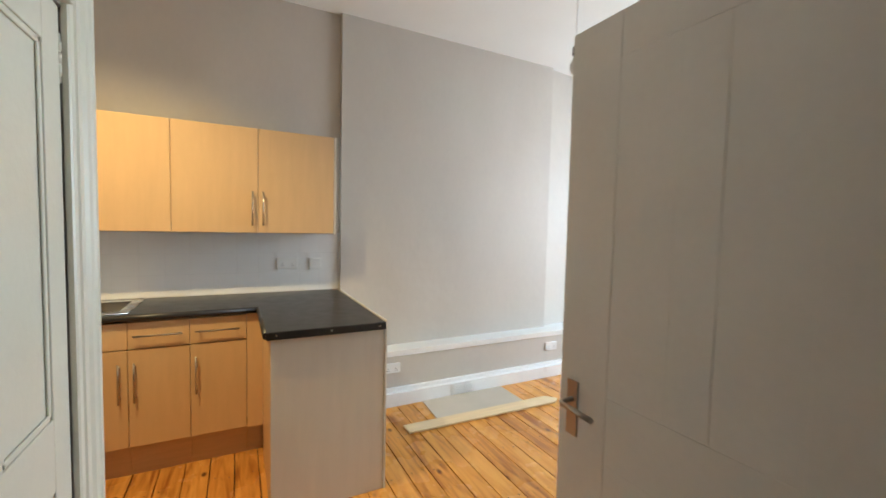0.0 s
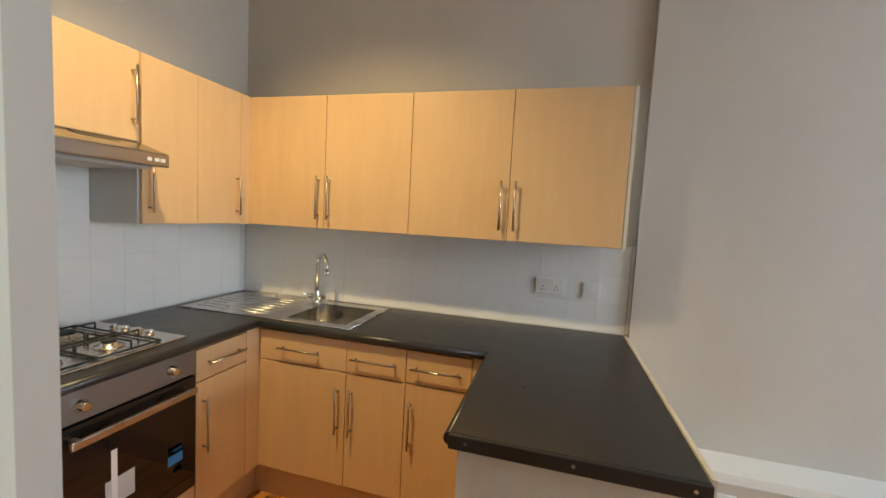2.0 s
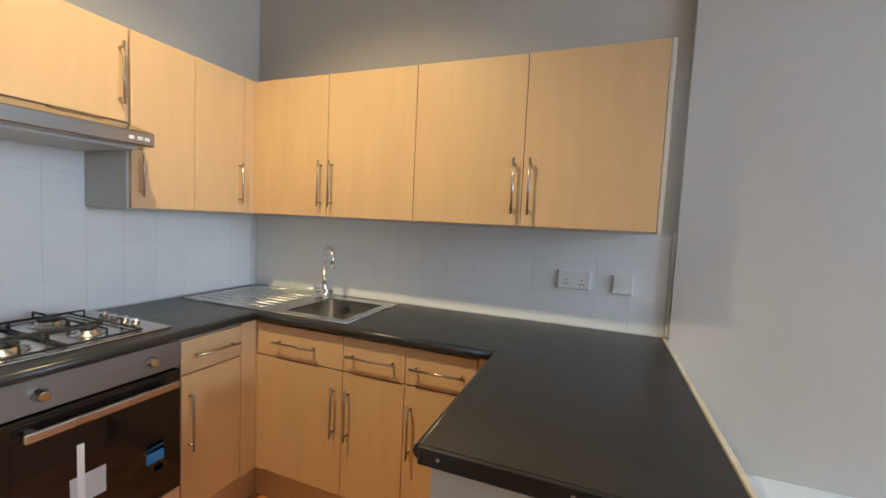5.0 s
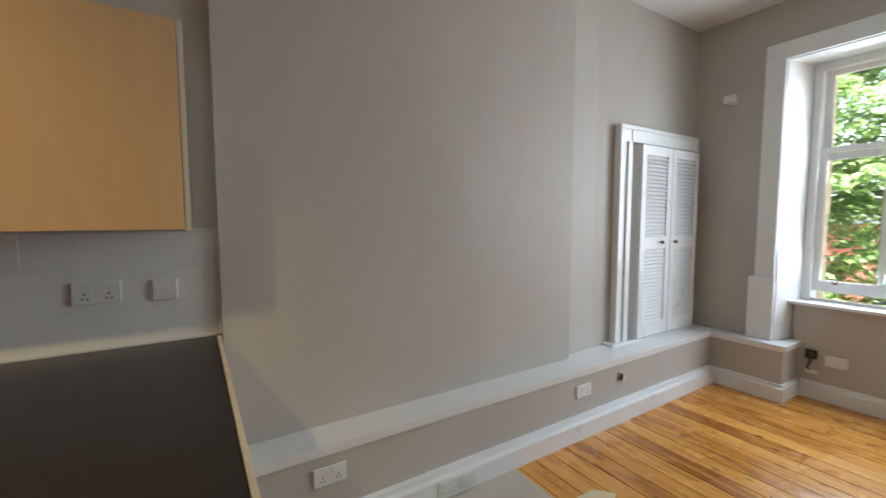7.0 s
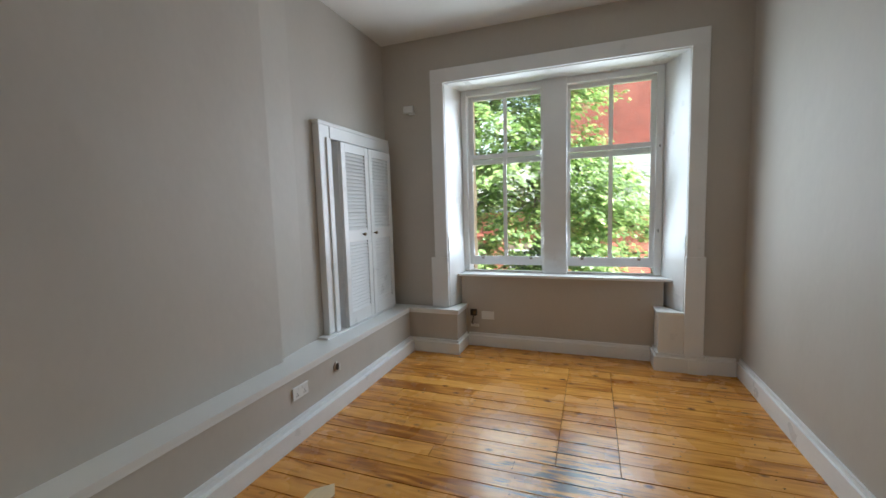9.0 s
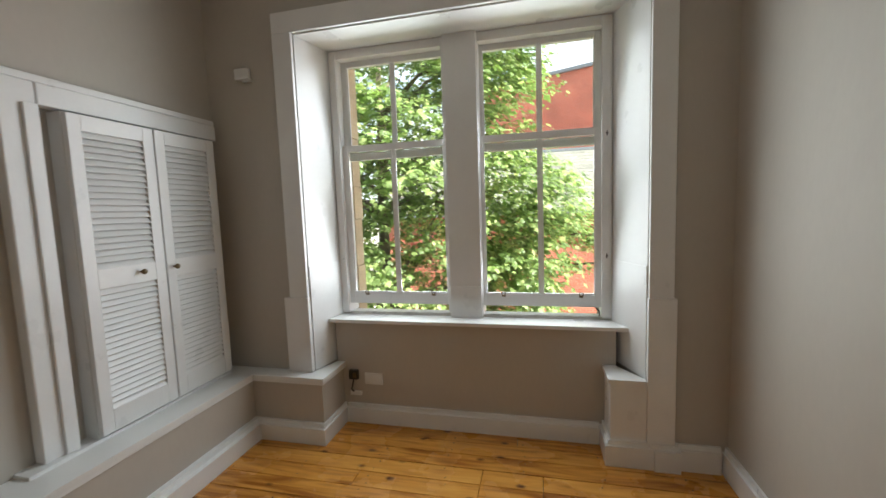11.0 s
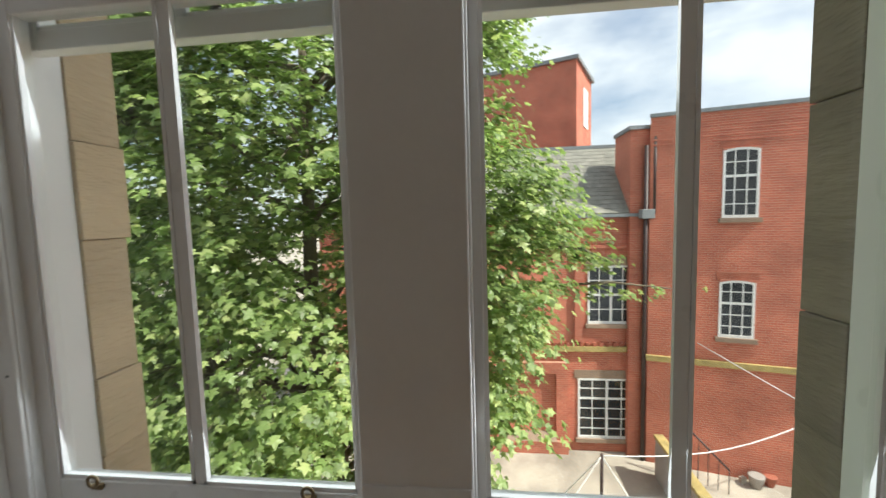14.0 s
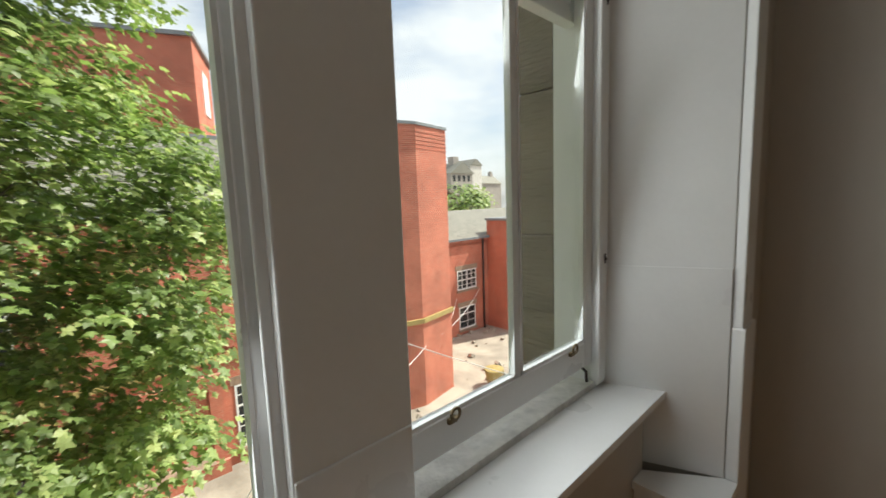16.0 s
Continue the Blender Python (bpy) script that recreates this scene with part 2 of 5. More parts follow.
    return m


PINE = pine_floor()


def glass_mat():
    m = bpy.data.materials.new("window_glass")
    m.use_nodes = True
    nd, ln = m.node_tree.nodes, m.node_tree.links
    nd.remove(nd["Principled BSDF"])
    tr = nd.new("ShaderNodeBsdfTransparent")
    tr.inputs[0].default_value = (0.97, 0.985, 0.975, 1)
    gl = nd.new("ShaderNodeBsdfGlossy")
    gl.inputs["Roughness"].default_value = 0.02
    fr = nd.new("ShaderNodeLayerWeight")
    pw = nd.new("ShaderNodeMath")
    pw.operation = "POWER"
    pw.inputs[1].default_value = 4.0
    ln.new(fr.outputs["Facing"], pw.inputs[0])
    gf = nd.new("ShaderNodeMath")
    gf.operation = "MULTIPLY_ADD"
    gf.inputs[1].default_value, gf.inputs[2].default_value = 0.35, 0.025
    ln.new(pw.outputs[0], gf.inputs[0])
    mx = nd.new("ShaderNodeMixShader")
    ln.new(gf.outputs[0], mx.inputs[0])
    ln.new(tr.outputs[0], mx.inputs[1])
    ln.new(gl.outputs[0], mx.inputs[2])
    ln.new(mx.outputs[0], nd["Material Output"].inputs[0])
    return m


GLASS = glass_mat()


def brick_mat(name, c1, c2, mortar):
    m = bpy.data.materials.new(name)
    m.use_nodes = True
    nd, ln = m.node_tree.nodes, m.node_tree.links
    p = nd["Principled BSDF"]
    p.inputs["Roughness"].default_value = 0.85
    tc = nd.new("ShaderNodeNewGeometry")
    sep = nd.new("ShaderNodeSeparateXYZ")
    ln.new(tc.outputs["Position"], sep.inputs[0])
    ad = nd.new("ShaderNodeMath")
    ln.new(sep.outputs[0], ad.inputs[0])
    ln.new(sep.outputs[1], ad.inputs[1])
    cb = nd.new("ShaderNodeCombineXYZ")
    ln.new(ad.outputs[0], cb.inputs[0])
    ln.new(sep.outputs[2], cb.inputs[1])
    br = nd.new("ShaderNodeTexBrick")
    br.inputs["Color1"].default_value, br.inputs["Color2"].default_value, br.inputs["Mortar"].default_value = rgb(c1), rgb(c2), rgb(mortar)
    br.inputs["Scale"].default_value = 1.0
    br.inputs["Brick Width"].default_value, br.inputs["Row Height"].default_value = 0.225, 0.075
    br.inputs["Mortar Size"].default_value = 0.009
    ln.new(cb.outputs[0], br.inputs["Vector"])
    n = nd.new("ShaderNodeTexNoise")
    n.inputs["Scale"].default_value, n.inputs["Detail"].default_value = 0.9, 6
    ln.new(tc.outputs["Position"], n.inputs["Vector"])
    r = nd.new("ShaderNodeValToRGB")
    r.color_ramp.elements[0].position, r.color_ramp.elements[0].color = 0.3, (0.72, 0.70, 0.70, 1)
    r.color_ramp.elements[1].position, r.color_ramp.elements[1].color = 0.7, (1.12, 1.1, 1.08, 1)
    ln.new(n.outputs[0], r.inputs[0])
    mx = nd.new("ShaderNodeMix")
    mx.data_type, mx.blend_type = "RGBA", "MULTIPLY"
    mx.inputs[0].default_value = 1.0
    ln.new(br.outputs[0], mx.inputs[6])
    ln.new(r.outputs[0], mx.inputs[7])
    ln.new(mx.outputs[2], p.inputs["Base Color"])
    b = nd.new("ShaderNodeBump")
    b.inputs["Strength"].default_value, b.inputs["Distance"].default_value, b.invert = 0.5, 0.01, True
    ln.new(br.outputs["Fac"], b.inputs["Height"])
    ln.new(b.outputs[0], p.inputs["Normal"])
    return m


BRICK = brick_mat("red_brick", (0.60, 0.178, 0.112), (0.47, 0.122, 0.078), (0.58, 0.32, 0.22))
SLATE = mat("slate_roof", (0.21, 0.205, 0.175), 0.75, var=0.35, scale=3, bump=0.4, bscale=25, stretch=(1, 1, 2), random_amount=0.18)
COPING = mat("lead_coping", (0.22, 0.24, 0.25), 0.6, var=0.15, bump=0.1)
STRING = mat("mossy_string_course", (0.40, 0.31, 0.12), 0.9, var=0.3, scale=5, bump=0.4, bscale=30)
WINWHITE = mat("white_window_paint", (0.78, 0.78, 0.76), 0.5, var=0.05, bump=0)
FARGLASS = mat("dark_window_glass", (0.025, 0.028, 0.03), 0.05, var=0.2, bump=0)
IRONPIPE = mat("drainpipe_paint", (0.05, 0.03, 0.028), 0.5, var=0.2, bump=0.1)
GROUND = mat("yard_ground", (0.40, 0.36, 0.30), 0.95, var=0.35, scale=0.8, bump=0.7, bscale=12)
BARK = mat("bark", (0.17, 0.14, 0.10), 0.9, var=0.35, scale=5, bump=1.0, bscale=25, stretch=(1, 1, 0.3))
FARSTONE = mat("far_stone_wall", (0.36, 0.33, 0.30), 0.9, var=0.2, scale=1, bump=0.3)


def leaf_mat():
    m = bpy.data.materials.new("maple_leaves")
    m.use_nodes = True
    nd, ln = m.node_tree.nodes, m.node_tree.links
    p = nd["Principled BSDF"]
    p.inputs["Roughness"].default_value = 0.42
    g = nd.new("ShaderNodeNewGeometry")
    r = nd.new("ShaderNodeValToRGB")
    e = r.color_ramp.elements
    e[0].position, e[0].color = 0.0, (0.105, 0.155, 0.05, 1)
    e[1].position, e[1].color = 1.0, (0.43, 0.49, 0.215, 1)
    k = e.new(0.6)
    k.color = (0.225, 0.315, 0.110, 1)
    ln.new(g.outputs["Random Per Island"], r.inputs[0])
    n = nd.new("ShaderNodeTexNoise")
    n.inputs["Scale"].default_value = 0.7
    ln.new(g.outputs["Position"], n.inputs["Vector"])
    hs = nd.new("ShaderNodeHueSaturation")
    mr = nd.new("ShaderNodeMapRange")
    mr.inputs["To Min"].default_value, mr.inputs["To Max"].default_value = 0.68, 1.55
    ln.new(n.outputs[0], mr.inputs[0])
    ln.new(mr.outputs[0], hs.inputs["Value"])
    ln.new(r.outputs[0], hs.inputs["Color"])
    ln.new(hs.outputs[0], p.inputs["Base Color"])
    tl = nd.new("ShaderNodeBsdfTranslucent")
    through_leaf = nd.new("ShaderNodeHueSaturation")
    through_leaf.inputs["Saturation"].default_value, through_leaf.inputs["Value"].default_value = 1.15, 1.55
    ln.new(hs.outputs[0], through_leaf.inputs["Color"])
    ln.new(through_leaf.outputs[0], tl.inputs[0])
    mx = nd.new("ShaderNodeMixShader")
    mx.inputs[0].default_value = 0.42
    ln.new(p.outputs[0], mx.inputs[1])
    ln.new(tl.outputs[0], mx.inputs[2])
    ln.new(mx.outputs[0], nd["Material Output"].inputs[0])
    return m


LEAF = leaf_mat()

# ---- mesh helpers ----


def add_box(bm, x0, x1, y0, y1, z0, z1, bevel=0.0, seg=2):
    vs = [bm.verts.new((x, y, z)) for x in (x0, x1) for y in (y0, y1) for z in (z0, z1)]
    q = ((0, 1, 3, 2), (4, 6, 7, 5), (0, 4, 5, 1), (2, 3, 7, 6), (0, 2, 6, 4), (1, 5, 7, 3))
    fs = [bm.faces.new([vs[i] for i in f]) for f in q]
    if bevel:
        es = list({e for f in fs for e in f.edges})
        bmesh.ops.bevel(bm, geom=es, offset=bevel, segments=seg, affect="EDGES", profile=0.5)
    return bm


def box(x0, x1, y0, y1, z0, z1, bevel=0.0, seg=2):
    return add_box(bmesh.new(), x0, x1, y0, y1, z0, z1, bevel, seg)


def add_prism(bm, poly, z0, z1, axis="z"):
    """A straight-sided solid over a plan outline; axis x or y lays the outline in that upright plane."""
    def at(a, b, c):
        return {"z": (a, b, c), "x": (c, a, b), "y": (a, c, b)}[axis]
    lo = [bm.verts.new(at(a, b, z0)) for a, b in poly]
    hi = [bm.verts.new(at(a, b, z1)) for a, b in poly]
    n = len(poly)
    fs = [bm.faces.new(lo[::-1]), bm.faces.new(hi)]
    for i in range(n):
        fs.append(bm.faces.new((lo[i], lo[(i + 1) % n], hi[(i + 1) % n], hi[i])))
    bmesh.ops.recalc_face_normals(bm, faces=fs)
    return bm


def prism(poly, z0, z1, axis="z"):
    return add_prism(bmesh.new(), poly, z0, z1, axis)


def add_tube(bm, pts, r, seg=10, caps=True):
    """A round bar along a line of points; r may be a list of radii."""
    pts = [Vector(p) for p in pts]
    rs = r if isinstance(r, (list, tuple)) else [r] * len(pts)
    rings = []
    side = None
    for i, p in enumerate(pts):
        d = (pts[min(i + 1, len(pts) - 1)] - pts[max(i - 1, 0)]).normalized()
        if side is None:
            side = d.orthogonal().normalized()
        side = (side - d * side.dot(d)).normalized()
        up = d.cross(side)
        rings.append([bm.verts.new(p + (side * math.cos(a) + up * math.sin(a)) * rs[i]) for a in [2 * math.pi * k / seg for k in range(seg)]])
    for a, b in zip(rings, rings[1:]):
        for k in range(seg):
            f = bm.faces.new((a[k], a[(k + 1) % seg], b[(k + 1) % seg], b[k]))
            f.smooth = True
    if caps:
        bm.faces.new(rings[0][::-1])
        bm.faces.new(rings[-1])
    return bm


def tube(pts, r, seg=10):
    return add_tube(bmesh.new(), pts, r, seg)


def add_lathe(bm, prof, m, seg=20):
    """A turned solid: (radius, height) pairs round the z axis of the pose m."""
    rings = []
    for r, z in prof:
        rings.append([bm.verts.new(m @ Vector((r * math.cos(a), r * math.sin(a), z))) for a in [2 * math.pi * k / seg for k in range(seg)]])
    for a, b in zip(rings, rings[1:]):
        for k in range(seg):
            f = bm.faces.new((a[k], a[(k + 1) % seg], b[(k + 1) % seg], b[k]))
            f.smooth = True
    bm.faces.new(rings[0][::-1])
    bm.faces.new(rings[-1])
    return bm


def lathe(prof, m, seg=20):
    return add_lathe(bmesh.new(), prof, m, seg)


def mesh_of(name, bm, material):
    me = bpy.data.meshes.new(name)
    bm.normal_update()
    bm.to_mesh(me)
    bm.free()
    me.materials.append(material)
    return me


def solid(name, bm, material, label="", category="", kind="", group=""):
    return tagged(new(name, mesh_of(name, bm, material)), label, category, group, kind)


def structure(name, bm, material, label=""):
    return solid(name, bm, material, label, "", "structure")


def thing(name, at, label, category, group="", kind=""):
    ob = new(name)
    ob.empty_display_size = 0.05
    ob.location = at
    return tagged(ob, label, category, group, kind)


def part(name, bm, material, parent, label=""):
    """One mesh, made in world places, under a thing or a part of it."""
    ob = new(name, mesh_of(name, bm, material))
    ob.parent = parent
    if parent.data is None:
        ob.matrix_parent_inverse = Matrix.Translation(-parent.location)
    return tagged(ob, label)


def piece(name, me, parent, at):
    """A piece of a surface, sharing its mesh with others like it."""
    ob = new(name, me)
    ob.parent = parent
    ob.location = at
    return ob

# ---- the room ----
H = 3.225
structure("ceiling", box(-2.0, 5.6, -1.7, 3.85, H, H + 0.15), CEILING, "plain white painted plaster ceiling")
floor = structure("floor", box(-2.0, 5.6, -1.7, 3.85, -0.2, -0.022), DARK, "varnished orange pine floorboards with worn patches")
structure("wall_north", prism([(-1.9, 3.85), (-1.9, 3.56), (0.725, 3.56), (0.725, 3.515), (2.947, 3.515), (2.985, 3.560), (3.30, 3.60), (4.75, 3.60), (4.75, 3.85)], 0, H), WALL, "grey painted chimney breast wall")
structure("wall_west", box(-1.9, -1.712, 0.30, 3.56, 0, H), WALL, "grey painted kitchen wall")
structure("wall_nib", prism([(-1.711, 1.60), (-0.55, 1.60), (-0.55, 1.52), (-0.43, 1.52), (-0.43, 1.72), (-1.711, 1.72)], 0, H), WALL, "short grey painted wall return beside the kitchen")
structure("wall_cupboard", add_box(box(-0.55, -0.43, 0.30, 0.73, 0, H), -0.55, -0.43, 0.73, 1.52, 2.05, H), WALL, "grey wall over the cupboard door")
structure("wall_cupboard_back", box(-1.9, -0.55, -1.7, 0.30, 0, H), WALL)
structure("wall_south", add_box(add_box(box(-0.55, -0.20, 0.05, 0.30, 0, H), -0.20, 0.87, 0.05, 0.30, 2.10, H), 0.87, 5.6, 0.05, 0.30, 0, H), WALL, "plain grey painted wall")
structure("wall_hall", add_box(box(1.5, 1.7, -1.7, 0.05, 0, H), -0.55, 1.5, -1.7, -1.5, 0, H), WALL)
# window wall with splayed reveals
structure("wall_east", add_box(add_box(add_prism(prism([(4.75, 3.85), (4.75, 2.91), (5.09, 2.835), (5.24, 2.835), (5.24, 3.85)], 0, 2.76), [(4.75, 0.05), (5.24, 0.05), (5.24, 0.865), (5.09, 0.865), (4.75, 0.73)], 0, 2.76), 4.75, 5.24, 0.30, 3.60, 2.76, H), 4.95, 5.24, 0.865, 2.835, 0, 0.765), WALL, "grey painted window wall")
# white lining of the reveals, a few millimetres proud of the plaster
rv = structure("window_reveal", prism([(4.752, 2.905), (5.086, 2.830), (5.086, 2.8325), (4.752, 2.9085)], 0.46, 2.757), TRIM, "white painted splayed window reveal with a level joint")
part("reveal_lining", prism([(4.752, 0.734), (5.086, 0.869), (5.086, 0.8665), (4.752, 0.7315)], 0.53, 2.757), TRIM, rv)
part("reveal_head", box(4.752, 5.086, 0.74, 2.90, 2.752, 2.7585), TRIM, rv)
part("lower_lining", prism([(4.752, 2.899), (5.086, 2.824), (5.086, 2.8295), (4.752, 2.9045)], 0.46, 1.20), TRIM, rv)
part("lower_lining", prism([(4.752, 0.740), (5.086, 0.875), (5.086, 0.8695), (4.752, 0.7345)], 0.53, 1.20), TRIM, rv)
# casing round the window
cs = structure("window_casing", add_box(box(4.722, 4.75, 2.91, 3.05, 0.457, 2.76, 0.004), 4.722, 4.75, 0.60, 3.05, 2.7601, 2.895, 0.004), TRIM, "broad flat white painted window casing")
part("casing_leg", box(4.722, 4.75, 0.60, 0.73, 0.0, 2.76, 0.004), TRIM, cs)
part("plinth_block", box(4.714, 4.75, 2.905, 3.09, 0.457, 0.99, 0.004), TRIM, cs)
part("plinth_block", box(4.714, 4.75, 0.585, 0.735, 0.0, 1.02, 0.004), TRIM, cs)

# stone outside
stone = structure("outer_stonework", box(5.24, 5.385, 3.2, 3.85, -7.05, 6.0), SANDSTONE, "weathered sandstone outer wall of the tenement")
part("stone_jamb", box(5.24, 5.385, -0.6, 0.55, -7.05, 6.0), SHADESTONE, stone)
hts = [0.60, 0.92, 1.14, 1.52, 1.78, 2.16, 2.46, 2.72]
for k, (za, zb) in enumerate(zip(hts, hts[1:])):
    part("stone", box(5.24, 5.385 - 0.006 * (k % 3), 2.765 - 0.005 * (k % 2), 3.2, za, zb - 0.002, 0.003), SANDSTONE, stone)
# right side's stones, their shade carried by the darker colour
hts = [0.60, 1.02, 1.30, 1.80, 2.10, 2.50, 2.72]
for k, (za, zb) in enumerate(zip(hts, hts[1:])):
    part("stone", box(5.24, 5.385 - 0.006 * (k % 2), 0.55, 0.925 + 0.006 * (k % 2), za, zb - 0.002, 0.003), SHADESTONE, stone)
part("lintel_stone", box(5.24, 5.385, 0.55, 3.2, 2.72, 3.3, 0.01), SANDSTONE, stone)
# above the lintel, in the same shade-darkened colour
part("stone", box(5.24, 5.385, 0.55, 3.2, 3.31, 6.0), SHADESTONE, stone)
part("sill_stone", prism([(5.20, 0.60), (5.41, 0.60), (5.41, 0.69), (5.20, 0.79)], 0.55, 3.2, "y"), SANDSTONE, stone, "weathered stone window sill")
part("stone", box(5.24, 5.385, 0.55, 3.2, -7.05, 0.598), SANDSTONE, stone)

# inner sill board
structure("window_sill", prism([(4.905, 0.80), (5.10, 0.875), (5.10, 2.828), (4.905, 2.872)], 0.766, 0.79), TRIM, "white painted deep window sill board")


def sash(par, y0, y1, z0, z1, x0, x1, bottom, top, muntin):
    """A sliding sash of two tall panes."""
    st = 0.045
    sh = part("sash", add_box(box(x0, x1, y0, y0 + st, z0, z1, 0.003), x0, x1, y1 - st, y1, z0, z1, 0.003), TRIM, par)
    part("bottom_rail", box(x0, x1 + 0.001, y0 + st, y1 - st, z0, z0 + bottom, 0.003), TRIM, sh)
    part("top_rail", box(x0, x1 + 0.001, y0 + st, y1 - st, z1 - top, z1, 0.003), TRIM, sh)
    part("glazing_bar", prism([(x0 + 0.006, muntin - 0.010), (x0 + 0.006, muntin + 0.010), (x1 - 0.010, muntin + 0.008), (x1 - 0.010, muntin - 0.008)], z0 + bottom, z1 - top), TRIM, sh)
    xm = (x0 + x1) / 2
    for a, b in ((y0 + st, muntin), (muntin, y1 - st)):
        pn = part("pane", box(xm - 0.0015, xm + 0.0015, a, b, z0 + bottom, z1 - top), GLASS, sh)
        pn.visible_shadow = False
    bead = bmesh.new()
    for a, b in ((y0 + st, muntin - 0.011), (muntin + 0.011, y1 - st)):
        add_box(bead, x0 + 0.004, x0 + 0.016, a, b, z0 + bottom, z0 + bottom + 0.010)
        add_box(bead, x0 + 0.004, x0 + 0.016, a, a + 0.008, z0 + bottom, z1 - top)
        add_box(bead, x0 + 0.004, x0 + 0.016, b - 0.008, b, z0 + bottom, z1 - top)
    part("bead", bead, TRIM, sh)
    return sh


def sash_window(name, y0, y1, s0, s1, muntin, lifts, pins):
    w = thing(name, (5.15, (y0 + y1) / 2, 0.80), "white painted timber sash window, the lower sash raised a crack", "window", kind="structure")
    part("frame_jamb", box(5.075, 5.239, y0, s0 + 0.004, 0.80, 2.75, 0.003), TRIM, w)
    part("frame_jamb", box(5.075, 5.239, s1 - 0.004, y1, 0.80, 2.75, 0.003), TRIM, w)
    part("frame_head", box(5.075, 5.239, s0, s1, 2.69, 2.75, 0.003), TRIM, w)
    part("frame_sill", prism([(5.085, 0.775), (5.085, 0.812), (5.235, 0.795), (5.235, 0.775)], y0, y1, "y"), PEEL, w, "peeling painted frame sill")
    part("sash_stay", tube([(5.105, s0 + 0.02, 0.80), (5.108, s0 + 0.02, 0.845), (5.112, s0 + 0.05, 0.872)], 0.005, 8), DARK, w)
    for ya, yb in ((y0 - 0.0, s0 + 0.012), (s1 - 0.012, y1)):
        part("staff_bead", box(5.066, 5.078, ya + 0.012, yb, 0.82, 2.74, 0.004), TRIM, w)
    lower = sash(w, s0, s1, 0.872, 2.068, 5.098, 5.140, 0.083, 0.046, muntin)
    upper = sash(w, s0, s1, 1.965, 2.70, 5.150, 5.190, 0.046, 0.05, muntin)
    part("sash_hook", tube([(5.182, muntin - 0.030, 2.006), (5.186, muntin - 0.048, 2.026), (5.190, muntin - 0.066, 2.045), (5.191, muntin - 0.074, 2.052)], [0.004, 0.004, 0.009, 0.007], 8), DARK, upper, "small dark metal sash hook")
    for ly in lifts:
        lf = part("sash_lift", box(5.088, 5.099, ly - 0.014, ly + 0.014, 0.938, 0.952, 0.003), BRASS, lower, "small brass ring lift")
        ring = [(5.086 - 0.004, ly + 0.013 * math.cos(a), 0.964 + 0.013 * math.sin(a)) for a in [2 * math.pi * k / 14 for k in range(15)]]
        part("ring", tube(ring, 0.0038, 8), BRASS, lf)
    for py, pz, px in pins:
        pi = part("sash_stop", box(px - 0.004, px, py - 0.003, py + 0.003, pz - 0.016, pz + 0.016, 0.001), DARK, w, "small dark metal sash stop")
        part("screw", tube([(px, py - 0.008, pz), (px - 0.010, py + 0.008, pz)], 0.003, 8), DARK, pi)
    return w


sash_window("window_1", 1.97, 2.829, 1.945, 2.775, 2.37, (2.624, 2.099), ((2.79, 1.22, 5.075), (2.80, 2.02, 5.075), (1.955, 1.218, 5.066)))
sash_window("window_2", 0.871, 1.73, 0.925, 1.755, 1.325, (1.586, 1.063), ((0.905, 1.228, 5.066), (0.905, 2.02, 5.066), (1.745, 1.22, 5.075)))
mull = structure("window_mullion", box(5.045, 5.24, 1.735, 1.965, 0.79, 2.755, 0.004), TRIM, "broad white painted mullion between the sashes")
part("mullion_foot", box(5.041, 5.06, 1.738, 1.962, 0.79, 1.02, 0.003), TRIM, mull)

# dado box along the chimney wall, its ledge and skirting
dado = structure("dado_box", prism([(0.716, 3.514), (0.716, 3.332), (4.635, 3.332), (4.635, 2.79), (4.949, 2.79), (4.949, 2.834), (4.749, 2.909), (4.749, 3.599), (3.30, 3.599), (2.985, 3.559), (2.947, 3.514)], 0, 0.425), WALL, "low grey boxed-in dado under a white ledge")
part("ledge", prism([(0.716, 3.514), (0.716, 3.318), (4.617, 3.318), (4.617, 2.770), (4.949, 2.770), (4.949, 2.832), (4.749, 2.907), (4.749, 3.599), (3.30, 3.599), (2.985, 3.559), (2.947, 3.514)], 0.425, 0.457), PLASTIC, dado, "white gloss painted ledge")
part("ledge_moulding", prism([(0.716, 3.331), (0.716, 3.323), (4.625, 3.323), (4.625, 2.778), (4.949, 2.778), (4.949, 2.789), (4.634, 2.789), (4.634, 3.331)], 0.408, 0.4245), TRIM, dado)
part("ledge_fillet", prism([(3.44, 3.599), (3.44, 3.50), (4.63, 3.50), (4.63, 3.599)], 0.457, 0.4728), TRIM, dado)
right_box = structure("dado_block", prism([(4.726, 0.736), (4.726, 0.935), (4.949, 0.935), (4.949, 0.87), (4.752, 0.736)], 0, 0.505), TRIM, "small white boxed block beside the window recess")
part("ledge", prism([(4.714, 0.74), (4.714, 0.95), (4.949, 0.95), (4.949, 0.872), (4.752, 0.74)], 0.505, 0.53), TRIM, right_box)


def skirting(plan_in, plan_out, h, name="baseboard"):
    """A skirting board between two plan lines, with a stepped moulded top."""
    bm = bmesh.new()
    add_prism(bm, plan_in + plan_out[::-1], 0, h - 0.028)
    mid = [((a[0] + b[0]) / 2, (a[1] + b[1]) / 2) for a, b in zip(plan_in, plan_out)]
    add_prism(bm, plan_in + mid[::-1], h - 0.028, h)
    return structure(name, bm, TRIM, "white gloss painted moulded skirting board")


